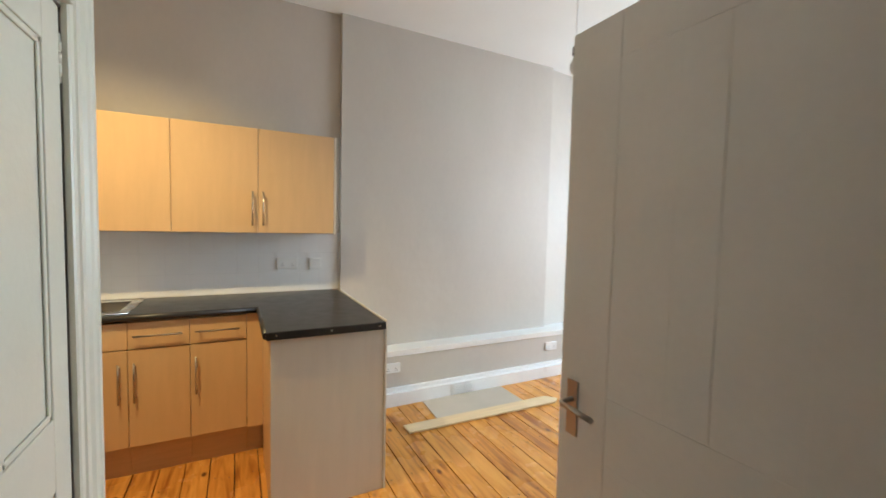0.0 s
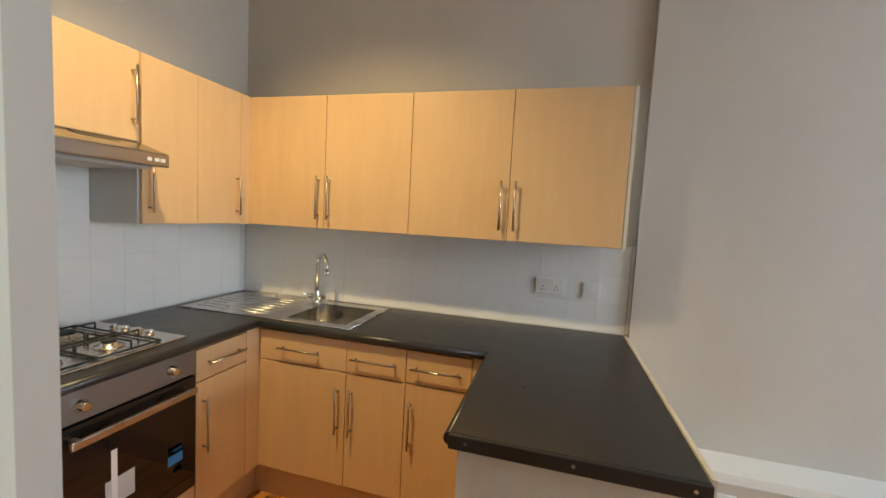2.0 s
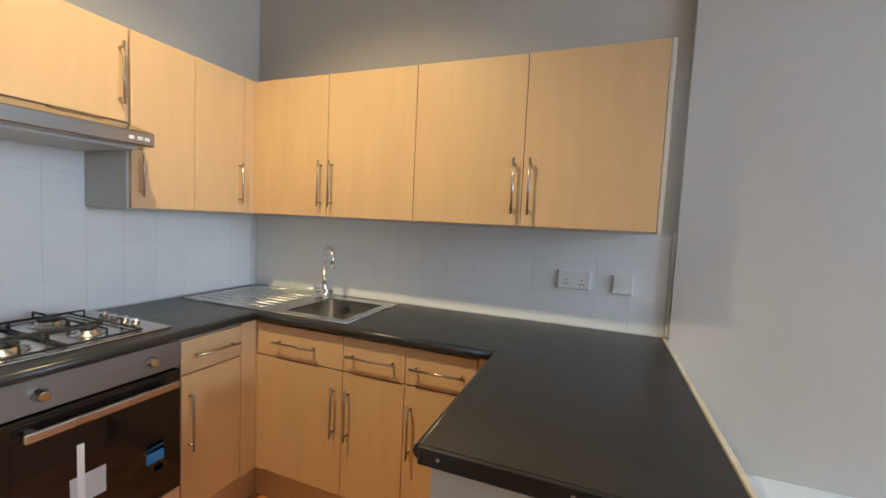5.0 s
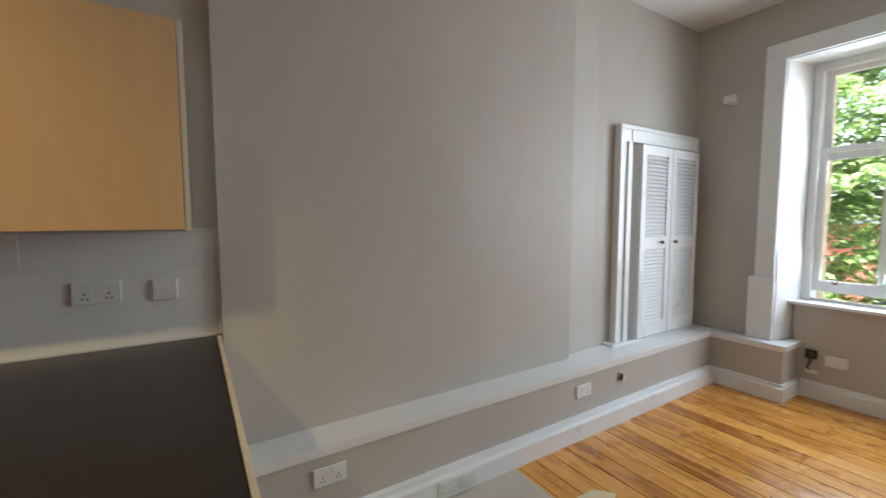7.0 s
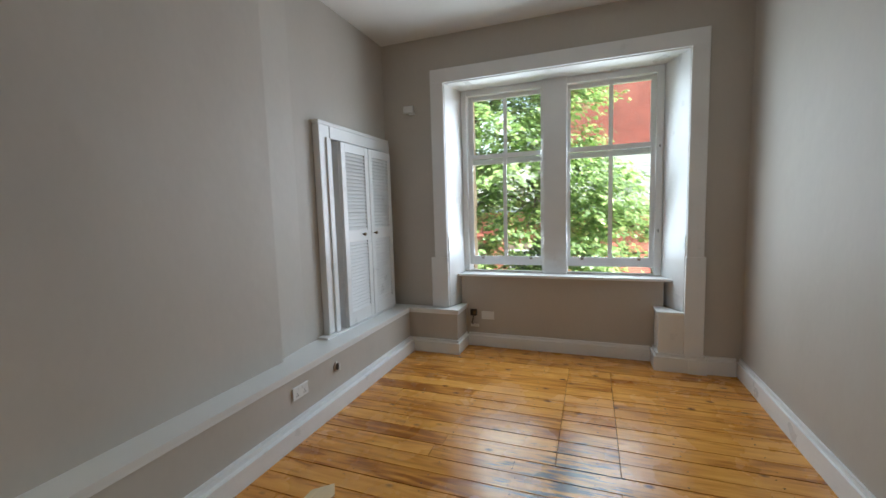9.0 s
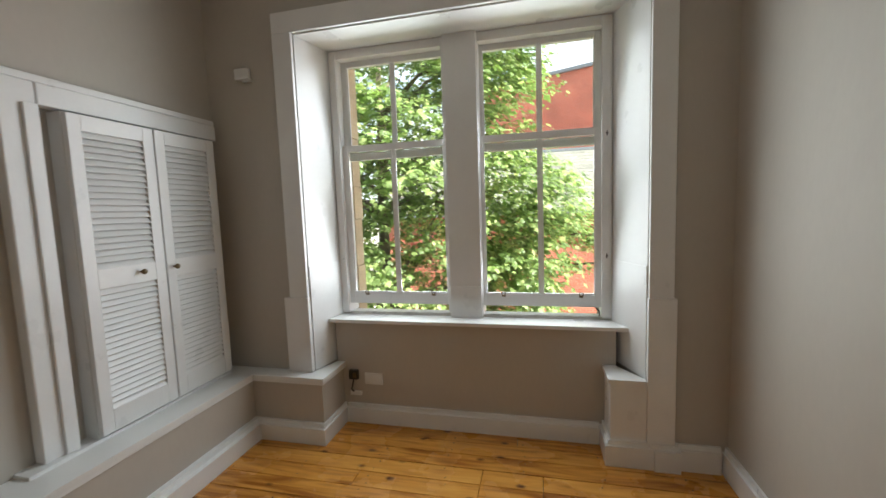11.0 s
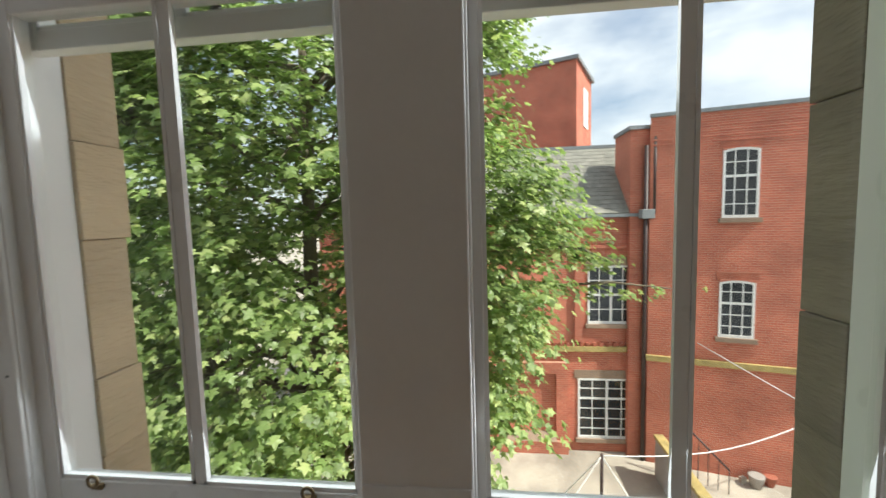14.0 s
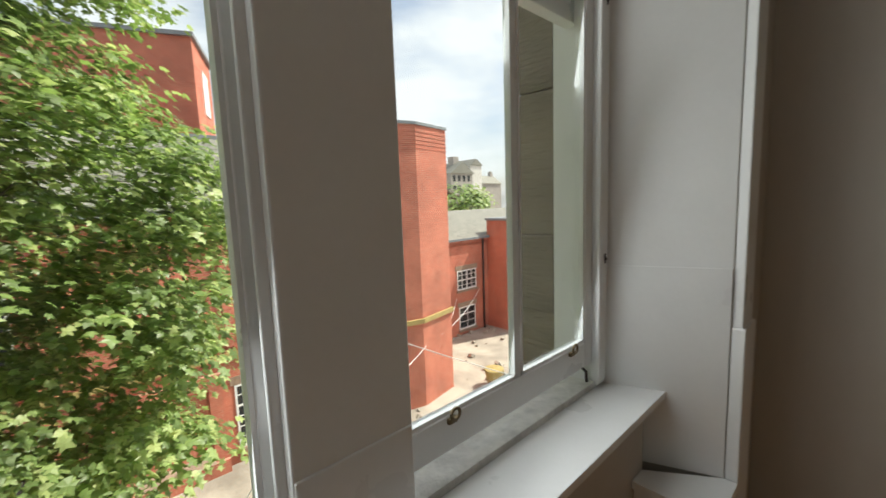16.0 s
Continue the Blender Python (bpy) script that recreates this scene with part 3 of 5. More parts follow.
skirting([(0.716, 3.331), (4.634, 3.331), (4.634, 2.789), (4.949, 2.789)], [(0.716, 3.262), (4.588, 3.262), (4.588, 2.762), (4.949, 2.762)], 0.14)
skirting([(4.949, 2.76), (4.949, 0.97)], [(4.915, 2.76), (4.915, 0.97)], 0.14)
skirting([(4.949, 0.936), (4.725, 0.936), (4.725, 0.735), (4.713, 0.735), (4.713, 0.584), (4.749, 0.584), (4.749, 0.34)], [(4.949, 0.968), (4.695, 0.968), (4.695, 0.70), (4.683, 0.70), (4.683, 0.56), (4.715, 0.56), (4.715, 0.34)], 0.155)
skirting([(4.749, 0.301), (0.96, 0.301)], [(4.749, 0.332), (0.96, 0.332)], 0.155)


def panelled_door(name, label, x0, x1, y0, y1, z0, z1, lock_rail, material, stile=0.115, recess=0.006):
    """A four-panel door standing along y, its faces at x0 and x1."""
    d = thing(name, ((x0 + x1) / 2, (y0 + y1) / 2, z0), label, "door", kind="structure")
    xm = (x0 + x1) / 2
    ym = (y0 + y1) / 2
    for a, b in ((y0, y0 + stile), (y1 - stile, y1)):
        part("stile", box(x0, x1, a, b, z0, z1, 0.003 if recess < 0.018 else 0.001), material, d)
    rails = ((z0, z0 + 0.22), (lock_rail - 0.09, lock_rail + 0.09), (z1 - 0.115, z1))
    for a, b in rails:
        part("rail", box(x0 + 0.0005, x1 - 0.0005, y0 + stile, y1 - stile, a, b, 0.002), material, d)
    for za, zb in ((rails[0][1], rails[1][0]), (rails[1][1], rails[2][0])):
        part("muntin", box(x0 + 0.0005, x1 - 0.0005, ym - 0.05, ym + 0.05, za, zb, 0.002), material, d)
        for ya, yb in ((y0 + stile, ym - 0.05), (ym + 0.05, y1 - stile)):
            pn = part("panel", box(xm - recess, xm + recess, ya, yb, za, zb), material, d)
            if recess > 0.018:
                continue
            mo = bmesh.new()
            for xa, xb, xc in ((x0 + 0.003, x0 + 0.008, xm - recess), (x1 - 0.008, x1 - 0.003, xm + recess)):
                lo, hi = min(xa, xc), max(xb, xc)
                add_box(mo, lo, hi, ya, ya + 0.016, za, zb, 0.004)
                add_box(mo, lo, hi, yb - 0.016, yb, za, zb, 0.004)
                add_box(mo, lo, hi, ya, yb, za, za + 0.016, 0.004)
                add_box(mo, lo, hi, ya, yb, zb - 0.016, zb, 0.004)
            part("moulding", mo, material, pn)
    return d


entry = panelled_door("door_1", "off-white painted four-panel room door, standing open", 0.822, 0.862, 0.29, 1.037, 0.012, 2.075, 0.99, LEAFDOOR, 0.165, 0.0187)
for xs, sg in ((0.822, -1), (0.862, 1)):
    pl = part("handle_plate", box(min(xs, xs + sg * 0.006), max(xs, xs + sg * 0.006), 0.965, 1.005, 0.93, 1.09, 0.002), NICKEL, entry, "satin metal lever handle on a back plate")
    part("lever", tube([(xs, 0.985, 1.035), (xs + sg * 0.045, 0.985, 1.035), (xs + sg * 0.053, 0.975, 1.034), (xs + sg * 0.053, 0.87, 1.030)], 0.008, 10), NICKEL, pl)
part("latch_plate", box(0.832, 0.852, 1.0368, 1.0385, 0.95, 1.09), NICKEL, entry)
cup = panelled_door("door_2", "cream painted panelled cupboard door, closed", -0.474, -0.433, 0.735, 1.503, 0.012, 2.045, 0.95, DOORPAINT, 0.10, 0.011)
for hz in (1.92, 0.25):
    hg = part("hinge", tube([(-0.436, 1.503, hz - 0.06), (-0.436, 1.503, hz + 0.06)], 0.006, 10), DOORPAINT, cup, "painted-over hinge")
    for q in (-0.03, 0.0, 0.03):
        part("knuckle", tube([(-0.436, 1.503, hz + q - 0.013), (-0.436, 1.503, hz + q + 0.013)], 0.0075, 10), DOORPAINT, hg)


def architrave(name, x, y_in, y_out, z1, label):
    """A moulded upright facing +x, from the opening at y_in to its outer edge."""
    s = 1 if y_out > y_in else -1
    w = abs(y_out - y_in)
    prof = [(0, 0), (0.012, 0), (0.016, 0.006), (0.016, 0.030), (0.021, 0.034), (0.021, 0.050), (0.016, 0.056), (0.018, w * 0.55), (0.026, w * 0.62), (0.030, w * 0.72), (0.026, w * 0.80), (0.032, w * 0.85), (0.032, w), (0, w)]
    return structure(name, prism([(x + a, y_in + s * b) for a, b in prof], 0, z1), DOORPAINT, label)


architrave("trim_1", -0.43, 1.508, 1.645, 2.16, "cream painted moulded door architrave")
architrave("trim_2", -0.43, 0.728, 0.60, 2.16, "cream painted moulded door architrave")
structure("trim_3", box(-0.43, -0.40, 0.73, 1.507, 2.055, 2.16, 0.006), DOORPAINT, "cream painted architrave head")

# louvred press beside the window
press = thing("press_cupboard", (4.12, 3.55, 0.458), "white painted wall cupboard with two louvred doors standing on the ledge", "cupboard")
part("frame_leg", box(3.52, 3.66, 3.535, 3.598, 0.473, 2.20, 0.006), TRIM, press)
part("frame_edge", box(3.60, 3.66, 3.520, 3.534, 0.473, 2.10, 0.005), TRIM, press)
part("frame_head", box(3.52, 4.70, 3.535, 3.598, 2.2005, 2.235, 0.006), TRIM, press)
part("frame_head", box(3.661, 4.70, 3.530, 3.598, 2.10, 2.20, 0.006), TRIM, press)
part("box_side", box(3.735, 3.75, 3.515, 3.598, 0.473, 2.088), TRIM, press)
part("backing", box(3.751, 4.63, 3.56, 3.598, 0.46, 2.09), CARCASS, press)
slat_mesh = None
for k, (xa, xb, knob) in enumerate(((3.738, 4.176, 4.02 + 0.115), (4.186, 4.62, 4.23))):
    dr = part("louvre_door", add_box(box(xa, xa + 0.062, 3.484, 3.514, 0.485, 2.083, 0.003), xb - 0.062, xb, 3.484, 3.514, 0.485, 2.083, 0.003), TRIM, press, "white louvred door")
    for za, zb in ((0.485, 0.60), (1.225, 1.325), (2.005, 2.083)):
        part("door_rail", box(xa + 0.062, xb - 0.062, 3.4845, 3.5135, za, zb, 0.002), TRIM, dr)
    w = (xb - 0.062) - (xa + 0.062)
    for za, zb in ((0.60, 1.225), (1.325, 2.005)):
        n = int((zb - za) / 0.031)
        for j in range(n):
            zz = za + (j + 0.5) * (zb - za) / n
            if slat_mesh is None:
                slat_mesh = mesh_of("slat", prism([(-0.013, -0.0135), (-0.009, -0.0175), (0.013, 0.0125), (0.009, 0.0165)], -w / 2, w / 2, "x"), TRIM)
            sl = piece("slat", slat_mesh, dr, ((xa + xb) / 2, 3.499, zz))
    kb = part("door_knob", lathe([(0.006, 0), (0.006, 0.014), (0.013, 0.020), (0.016, 0.028), (0.012, 0.036), (0.003, 0.038)], pose(knob - (0.115 if not k else 0), 3.484, 1.285, 90, 0, 0)), BRASS, dr, "small brass knob")

# ---- kitchen ----
KH = 0.98


def slab(outer, holes, z0, z1):
    """A flat board over an outline with holes cut through it."""
    bm = bmesh.new()
    for loop in [outer] + holes:
        vs = [bm.verts.new((a, b, z0)) for a, b in loop]
        for k in range(len(vs)):
            bm.edges.new((vs[k], vs[(k + 1) % len(vs)]))
    bmesh.ops.triangle_fill(bm, edges=list(bm.edges), use_beauty=True, use_dissolve=False)
    ex = bmesh.ops.extrude_face_region(bm, geom=list(bm.faces))
    bmesh.ops.translate(bm, vec=(0, 0, z1 - z0), verts=[v for v in ex["geom"] if isinstance(v, bmesh.types.BMVert)])
    bmesh.ops.recalc_face_normals(bm, faces=list(bm.faces))
    return bm


wt = slab([(-1.70, 1.722), (-1.10, 1.722), (-1.10, 2.975), (0.085, 2.975), (0.085, 2.285), (0.70, 2.285), (0.70, 3.546), (-1.70, 3.546)], [[(-1.005, 3.055), (-0.655, 3.055), (-0.655, 3.425), (-1.005, 3.425)]], KH - 0.038, KH)
worktop = solid("worktop", wt, WORKTOP, "charcoal laminate kitchen worktop running round three sides", "worktop")
part("edging", box(0.083, 0.702, 2.272, 2.285, KH - 0.040, KH, 0.003), EDGING, worktop, "black plastic end strip")
part("front_edge", tube([(-1.10, 1.724, KH - 0.019), (-1.10, 2.975, KH - 0.019)], 0.0188, 16), WORKTOP, worktop)
part("front_edge", tube([(-1.10, 2.975, KH - 0.019), (0.085, 2.975, KH - 0.019)], 0.0188, 16), WORKTOP, worktop)
part("front_edge", tube([(0.085, 2.975, KH - 0.019), (0.085, 2.286, KH - 0.019)], 0.0188, 16), WORKTOP, worktop)
for sx in (0.13, 0.40, 0.665):
    part("screw", lathe([(0.005, 0), (0.005, 0.0015)], pose(sx, 2.2722, KH - 0.018, 90, 0, 0), 10), STEEL, worktop)
part("sealant", add_box(box(-1.70, 0.70, 3.539, 3.5455, KH, KH + 0.007), -1.70, -1.694, 1.73, 3.539, KH, KH + 0.006), GROUT, worktop)


def bar_handle(par, p, q, out):
    """A straight bar on two short posts."""
    p, q, out = Vector(p), Vector(q), Vector(out)
    d = (q - p).normalized()
    hb = part("handle", tube([p + out, q + out], 0.0052, 10), NICKEL, par, "slim satin metal bar handle")
    for e in (p + d * 0.022, q - d * 0.022):
        part("post", tube([e, e + out], 0.0045, 8), NICKEL, hb)


def unit(name, lo, hi, face, axis, z0, z1, depth, fronts, label, group, plinth=True, body=PALE):
    """A cabinet from lo to hi along the run. axis 'x': run along x facing -y; 'y': run along y facing +x. fronts: name, a, b, za, zb, handle."""
    def bx(a, b, d0, d1, za, zb, bev=0.0):
        return box(a, b, face + d0, face + d1, za, zb, bev) if axis == "x" else box(face - d1, face - d0, a, b, za, zb, bev)
    mid = (lo + hi) / 2
    u = thing(name, (mid, face + depth / 2, 0 if plinth else z0) if axis == "x" else (face - depth / 2, mid, 0 if plinth else z0), label, "cabinet", group)
    part("body", bx(lo + 0.001, hi - 0.001, 0.0195, depth, z0, z1), body, u)
    if plinth:
        part("plinth", bx(lo + 0.0005, hi - 0.0005, 0.065, 0.081, 0.0, z0), MAPLE_FLAT, u)
    for nm, a, b, za, zb, hd in fronts:
        f = part(nm, bx(a + 0.0015, b - 0.0015, 0, 0.0185, za + 0.0015, zb - 0.0015, 0.002), MAPLE, u)
        if hd:
            (ha, hza), (hb, hzb) = hd
            if axis == "x":
                bar_handle(f, (ha, face, hza), (hb, face, hzb), (0, -0.030, 0))
            else:
                bar_handle(f, (face, ha, hza), (face, hb, hzb), (0.030, 0, 0))
    return u


BZ0, BZ1 = 0.19, 0.94
BL = "maple-effect base cabinet with a drawer over a door, bar handles"
G = "kitchen base cabinets"
FY = 2.985
unit("base_cabinet", -1.10, -0.605, FY, "x", BZ0, 0.79, 0.54, [("drawer_front", -1.10, -0.605, 0.775, 0.932, ((-0.98, 0.853), (-0.74, 0.853))), ("door", -1.10, -0.605, 0.195, 0.772, ((-0.645, 0.47), (-0.645, 0.70)))], "wide maple-effect sink cabinet with a drawer front over a door", G)
unit("base_cabinet", -0.605, -0.30, FY, "x", BZ0, BZ1, 0.54, [("drawer_front", -0.605, -0.30, 0.775, 0.932, ((-0.575, 0.853), (-0.335, 0.853))), ("door", -0.605, -0.30, 0.195, 0.772, ((-0.572, 0.47), (-0.572, 0.70)))], BL, G)
unit("base_cabinet", -0.30, 0.01, FY, "x", BZ0, BZ1, 0.54, [("drawer_front", -0.30, 0.01, 0.775, 0.932, ((-0.27, 0.853), (-0.03, 0.853))), ("door", -0.30, 0.01, 0.195, 0.772, ((-0.268, 0.47), (-0.268, 0.70)))], BL, G)
FX = -1.105
unit("base_cabinet", 2.605, 2.895, FX, "y", BZ0, BZ1, 0.585, [("drawer_front", 2.605, 2.895, 0.79, 0.932, ((2.65, 0.862), (2.865, 0.862))), ("door", 2.605, 2.895, 0.195, 0.787, ((2.64, 0.47), (2.64, 0.72)))], BL, G)
unit("base_cabinet", 1.725, 2.025, FX, "y", BZ0, BZ1, 0.585, [("drawer_front", 1.725, 2.025, 0.79, 0.932, ((1.78, 0.862), (1.98, 0.862))), ("door", 1.725, 2.025, 0.195, 0.787, ((1.99, 0.47), (1.99, 0.72)))], BL, G)
filler = solid("corner_filler", add_box(box(-1.165, -1.102, FY + 0.002, FY + 0.02, 0.0 + 0.19, 0.94), FX - 0.02, FX - 0.002, 2.897, 2.985, 0.19, 0.94), MAPLE, "maple-effect corner filler strips between base cabinets", "filler panel")
part("plinth", add_box(box(FX - 0.081, FX - 0.065, 2.896, 3.066, 0, 0.19), FX - 0.064, -1.102, 3.05, 3.066, 0, 0.19), MAPLE_FLAT, filler)
pen = thing("peninsula", (0.39, 2.9, 0), "pale laminate end and back panels carrying the worktop's end", "cabinet panel")
part("end_panel", box(0.105, 0.699, 2.300, 2.318, 0, 0.941, 0.001), PALE, pen)
part("back_panel", box(0.7025, 0.716, 2.296, 3.513, 0, KH + 0.004, 0.001), CHIP, pen, "cream board with a rough top edge")
part("side_panel", box(0.105, 0.123, 2.318, 2.986, 0, 0.941), MAPLE, pen)
part("filler", box(0.0115, 0.1045, FY + 0.002, FY + 0.02, 0.19, 0.941), MAPLE, pen)
part("plinth", box(0.0105, 0.1045, FY + 0.065, FY + 0.081, 0, 0.19), MAPLE_FLAT, pen)

WL = "maple-effect wall cabinet with bar handles"
WG = "kitchen wall cabinets"
WZ0, WZ1, WY = 1.449, 2.168, 3.238
for a, m, b in ((-1.425, -0.912, -0.418), (-0.418, 0.090, 0.610)):
    unit("wall_cabinet", a, b, WY, "x", WZ0, WZ1, 0.31, [("door", a, m, WZ0, WZ1, ((m - 0.036, 1.50), (m - 0.036, 1.735))), ("door", m, b, WZ0, WZ1, ((m + 0.032, 1.50), (m + 0.032, 1.735)))], WL, WG, False)
solid("cabinet_side_panel", box(0.6115, 0.628, WY + 0.004, 3.5475, WZ0 - 0.004, WZ1, 0.001), PALE, "pale end panel on the wall cabinets", "cabinet panel")
WX = -1.398
wu = unit("wall_cabinet", 2.605, 3.165, WX, "y", WZ0, WZ1, 0.30, [("door", 2.605, 2.885, WZ0, WZ1, ((2.635, 1.50), (2.635, 1.72))), ("door", 2.885, 3.165, WZ0, WZ1, ((3.135, 1.50), (3.135, 1.72)))], WL, WG, False)
part("side", box(-1.698, WX - 0.02, 2.598, 2.6055, WZ0, WZ1), CARCASS, wu, "grey cabinet side")
solid("corner_post", box(WX - 0.045, WX - 0.003, 3.1665, 3.236, WZ0, WZ1), MAPLE, "maple-effect corner post between wall cabinets", "filler panel")
unit("wall_cabinet", 2.0, 2.598, WX, "y", 1.795, WZ1, 0.30, [("door", 2.0, 2.598, 1.795, WZ1, ((2.565, 1.86), (2.565, 2.10)))], "short maple-effect wall cabinet over the extractor", WG, False)

hood = thing("cooker_hood", (-1.5, 2.3, 1.68), "brushed steel slimline cooker hood under a cabinet", "cooker hood")
part("canopy", prism([(-1.698, 1.690), (-1.238, 1.690), (-1.235, 1.694), (-1.235, 1.738), (-1.242, 1.744), (-1.40, 1.793), (-1.698, 1.793)], 1.985, 2.592, "y"), HOODSTEEL, hood)
part("filter", box(-1.66, -1.30, 2.04, 2.57, 1.680, 1.6905, 0.002), CARCASS, hood)
part("vent_grille", prism([(-1.395, 1.7925), (-1.325, 1.7655), (-1.323, 1.7685), (-1.393, 1.7955)], 2.33, 2.47, "y"), DARK, hood)
for ky in (2.50, 2.53, 2.555):
    part("switch", box(-1.2360, -1.2315, ky, ky + 0.018, 1.708, 1.722, 0.001), PLASTIC, hood)

oven = thing("oven", (-1.38, 2.315, 0.2), "built-in electric oven with a steel control panel and black glass door", "oven")
part("body", box(-1.66, -1.125, 2.032, 2.598, 0.34, 0.939), DARK, oven)
part("control_panel", box(-1.125, -1.098, 2.03, 2.60, 0.838, 0.941, 0.003), OVENSTEEL, oven)
part("trim_panel", box(-1.125, FX, 2.03, 2.60, 0.192, 0.335, 0.002), MAPLE, oven, "maple-effect panel under the oven")
part("plinth", box(FX - 0.081, FX - 0.065, 2.0255, 2.6045, 0.0, 0.19), MAPLE_FLAT, oven)
od = part("oven_door", box(-1.125, -1.094, 2.035, 2.595, 0.345, 0.830, 0.003), BLACKGLASS, oven, "black glass oven door with leaflets taped inside")
part("window_pane", box(-1.094, -1.0925, 2.10, 2.53, 0.43, 0.765), BLACKGLASS, od)
hb = part("door_handle", box(-1.065, -1.050, 2.115, 2.565, 0.772, 0.800, 0.004), STEEL, od, "flat steel bar handle")
for ky in (2.13, 2.53):
    part("post", box(-1.094, -1.062, ky, ky + 0.02, 0.776, 0.796, 0.002), STEEL, hb)
for ky in (2.17, 2.485):
    part("knob", lathe([(0.021, 0), (0.021, 0.004), (0.015, 0.008), (0.015, 0.026), (0.012, 0.029)], pose(-1.098, ky, 0.890, 0, 90, 0)), CHROME, oven, "chrome oven knob")
st = part("sticker", box(-1.0935, -1.0925, 2.465, 2.53, 0.50, 0.575), STICKWHITE, od, "blue and white warranty sticker")
part("sticker_band", box(-1.0925, -1.0917, 2.465, 2.53, 0.50, 0.54), STICKBLUE, st)
word = bpy.data.curves.new("sticker_words", "FONT")
word.body, word.size, word.extrude = "2 YEARS", 0.017, 0.0001
word_ob = bpy.data.objects.new("sticker_words", word)
word_mesh = bmesh.new()
word_mesh.from_mesh(bpy.data.meshes.new_from_object(word_ob))
bpy.data.objects.remove(word_ob)
word_mesh.transform(pose(-1.0920, 2.468, 0.551, 90, 0, 90))
part("words", word_mesh, STICKBLUE, st)
part("sticker", box(-1.0935, -1.0925, 2.49, 2.525, 0.462, 0.485), STICKWHITE, od)
part("leaflet", box(-1.0930, -1.0920, 2.255, 2.275, 0.44, 0.69), STICKWHITE, od)
part("leaflet", box(-1.0935, -1.0922, 2.235, 2.335, 0.49, 0.585), CARCASS, od)

hob = thing("gas_hob", (-1.42, 2.32, KH), "four-burner steel gas hob with black pan supports", "hob")
part("plate", box(-1.665, -1.155, 2.035, 2.605, KH, KH + 0.010, 0.004), STEEL, hob)
for hx, hy, hr in ((-1.53, 2.16, 0.035), (-1.29, 2.16, 0.048), (-1.53, 2.39, 0.040), (-1.29, 2.39, 0.028)):
    bn = part("burner", lathe([(hr + 0.022, 0), (hr + 0.020, 0.004), (hr, 0.006), (hr, 0.016), (hr - 0.004, 0.018)], pose(hx, hy, KH + 0.010)), STEEL, hob)
    part("cap", lathe([(hr - 0.005, 0), (hr - 0.002, 0.003), (hr - 0.004, 0.008), (hr - 0.012, 0.009)], pose(hx, hy, KH + 0.028)), IRON, bn)
    gz = KH + 0.045
    for dx, dy in ((1, 0), (-1, 0), (0, 1), (0, -1)):
        a, b = 0.112, 0.028
        part("pan_support", tube([(hx + dx * a, hy + dy * a, KH + 0.018), (hx + dx * a, hy + dy * a, gz), (hx + dx * b, hy + dy * b, gz)], 0.0042, 6), IRON, hob)
for ya, yb in ((2.047, 2.272), (2.278, 2.503)):
    for xa, xb in ((-1.645, -1.415), (-1.405, -1.175)):
        part("grid_frame", tube([(xa, ya, KH + 0.017), (xb, ya, KH + 0.017), (xb, yb, KH + 0.017), (xa, yb, KH + 0.017), (xa, ya, KH + 0.017)], 0.0045, 6), IRON, hob)
for k in range(4):
    part("knob", lathe([(0.016, 0), (0.014, 0.018), (0.011, 0.021)], pose(-1.50 + 0.068 * k, 2.555, KH + 0.010)), CHROME, hob)

# sink and tap
sink = thing("sink", (-1.12, 3.25, KH), "stainless steel inset sink with a grooved drainer", "sink")
sb = bmesh.new()
for a in ((-1.645, -1.0, 3.0, 3.505), (-0.66, -0.605, 3.0, 3.505), (-1.0, -0.66, 3.0, 3.06), (-1.0, -0.66, 3.42, 3.505)):
    add_box(sb, a[0], a[1], a[2], a[3], KH, KH + 0.004)
part("rim", sb, STEEL, sink)
ed = bmesh.new()
loop = [(-1.645, 3.0), (-0.605, 3.0), (-0.605, 3.505), (-1.645, 3.505), (-1.645, 3.0)]
add_tube(ed, [(a, b, KH + 0.003) for a, b in loop], 0.004, 8)
part("rolled_edge", ed, STEEL, sink)
bw = bmesh.new()
add_box(bw, -1.0, -0.66, 3.06, 3.42, KH - 0.165, KH + 0.004, 0.05, 5)
bmesh.ops.delete(bw, geom=[f for f in bw.faces if f.calc_center_median().z > KH - 0.04], context="FACES")
bmesh.ops.reverse_faces(bw, faces=list(bw.faces))
top = [v for v in bw.verts if v.co.z > KH - 0.06]
for v in top:
    v.co.z = KH + 0.003 if v.co.z > KH - 0.048 else v.co.z
part("bowl", bw, STEEL, sink)
part("plug_hole", lathe([(0.030, 0), (0.028, 0.004), (0.012, 0.004)], pose(-0.83, 3.24, KH - 0.164)), DARK, sink)
part("overflow", lathe([(0.020, 0), (0.018, 0.004)], pose(-0.90, 3.408, KH - 0.055, 90, 0, 0)), DARK, sink)
for k in range(7):
    yy = 3.07 + 0.055 * k
    part("groove", tube([(-1.60, yy, KH + 0.003), (-1.12, yy, KH + 0.003)], 0.004, 8), STEEL, sink)

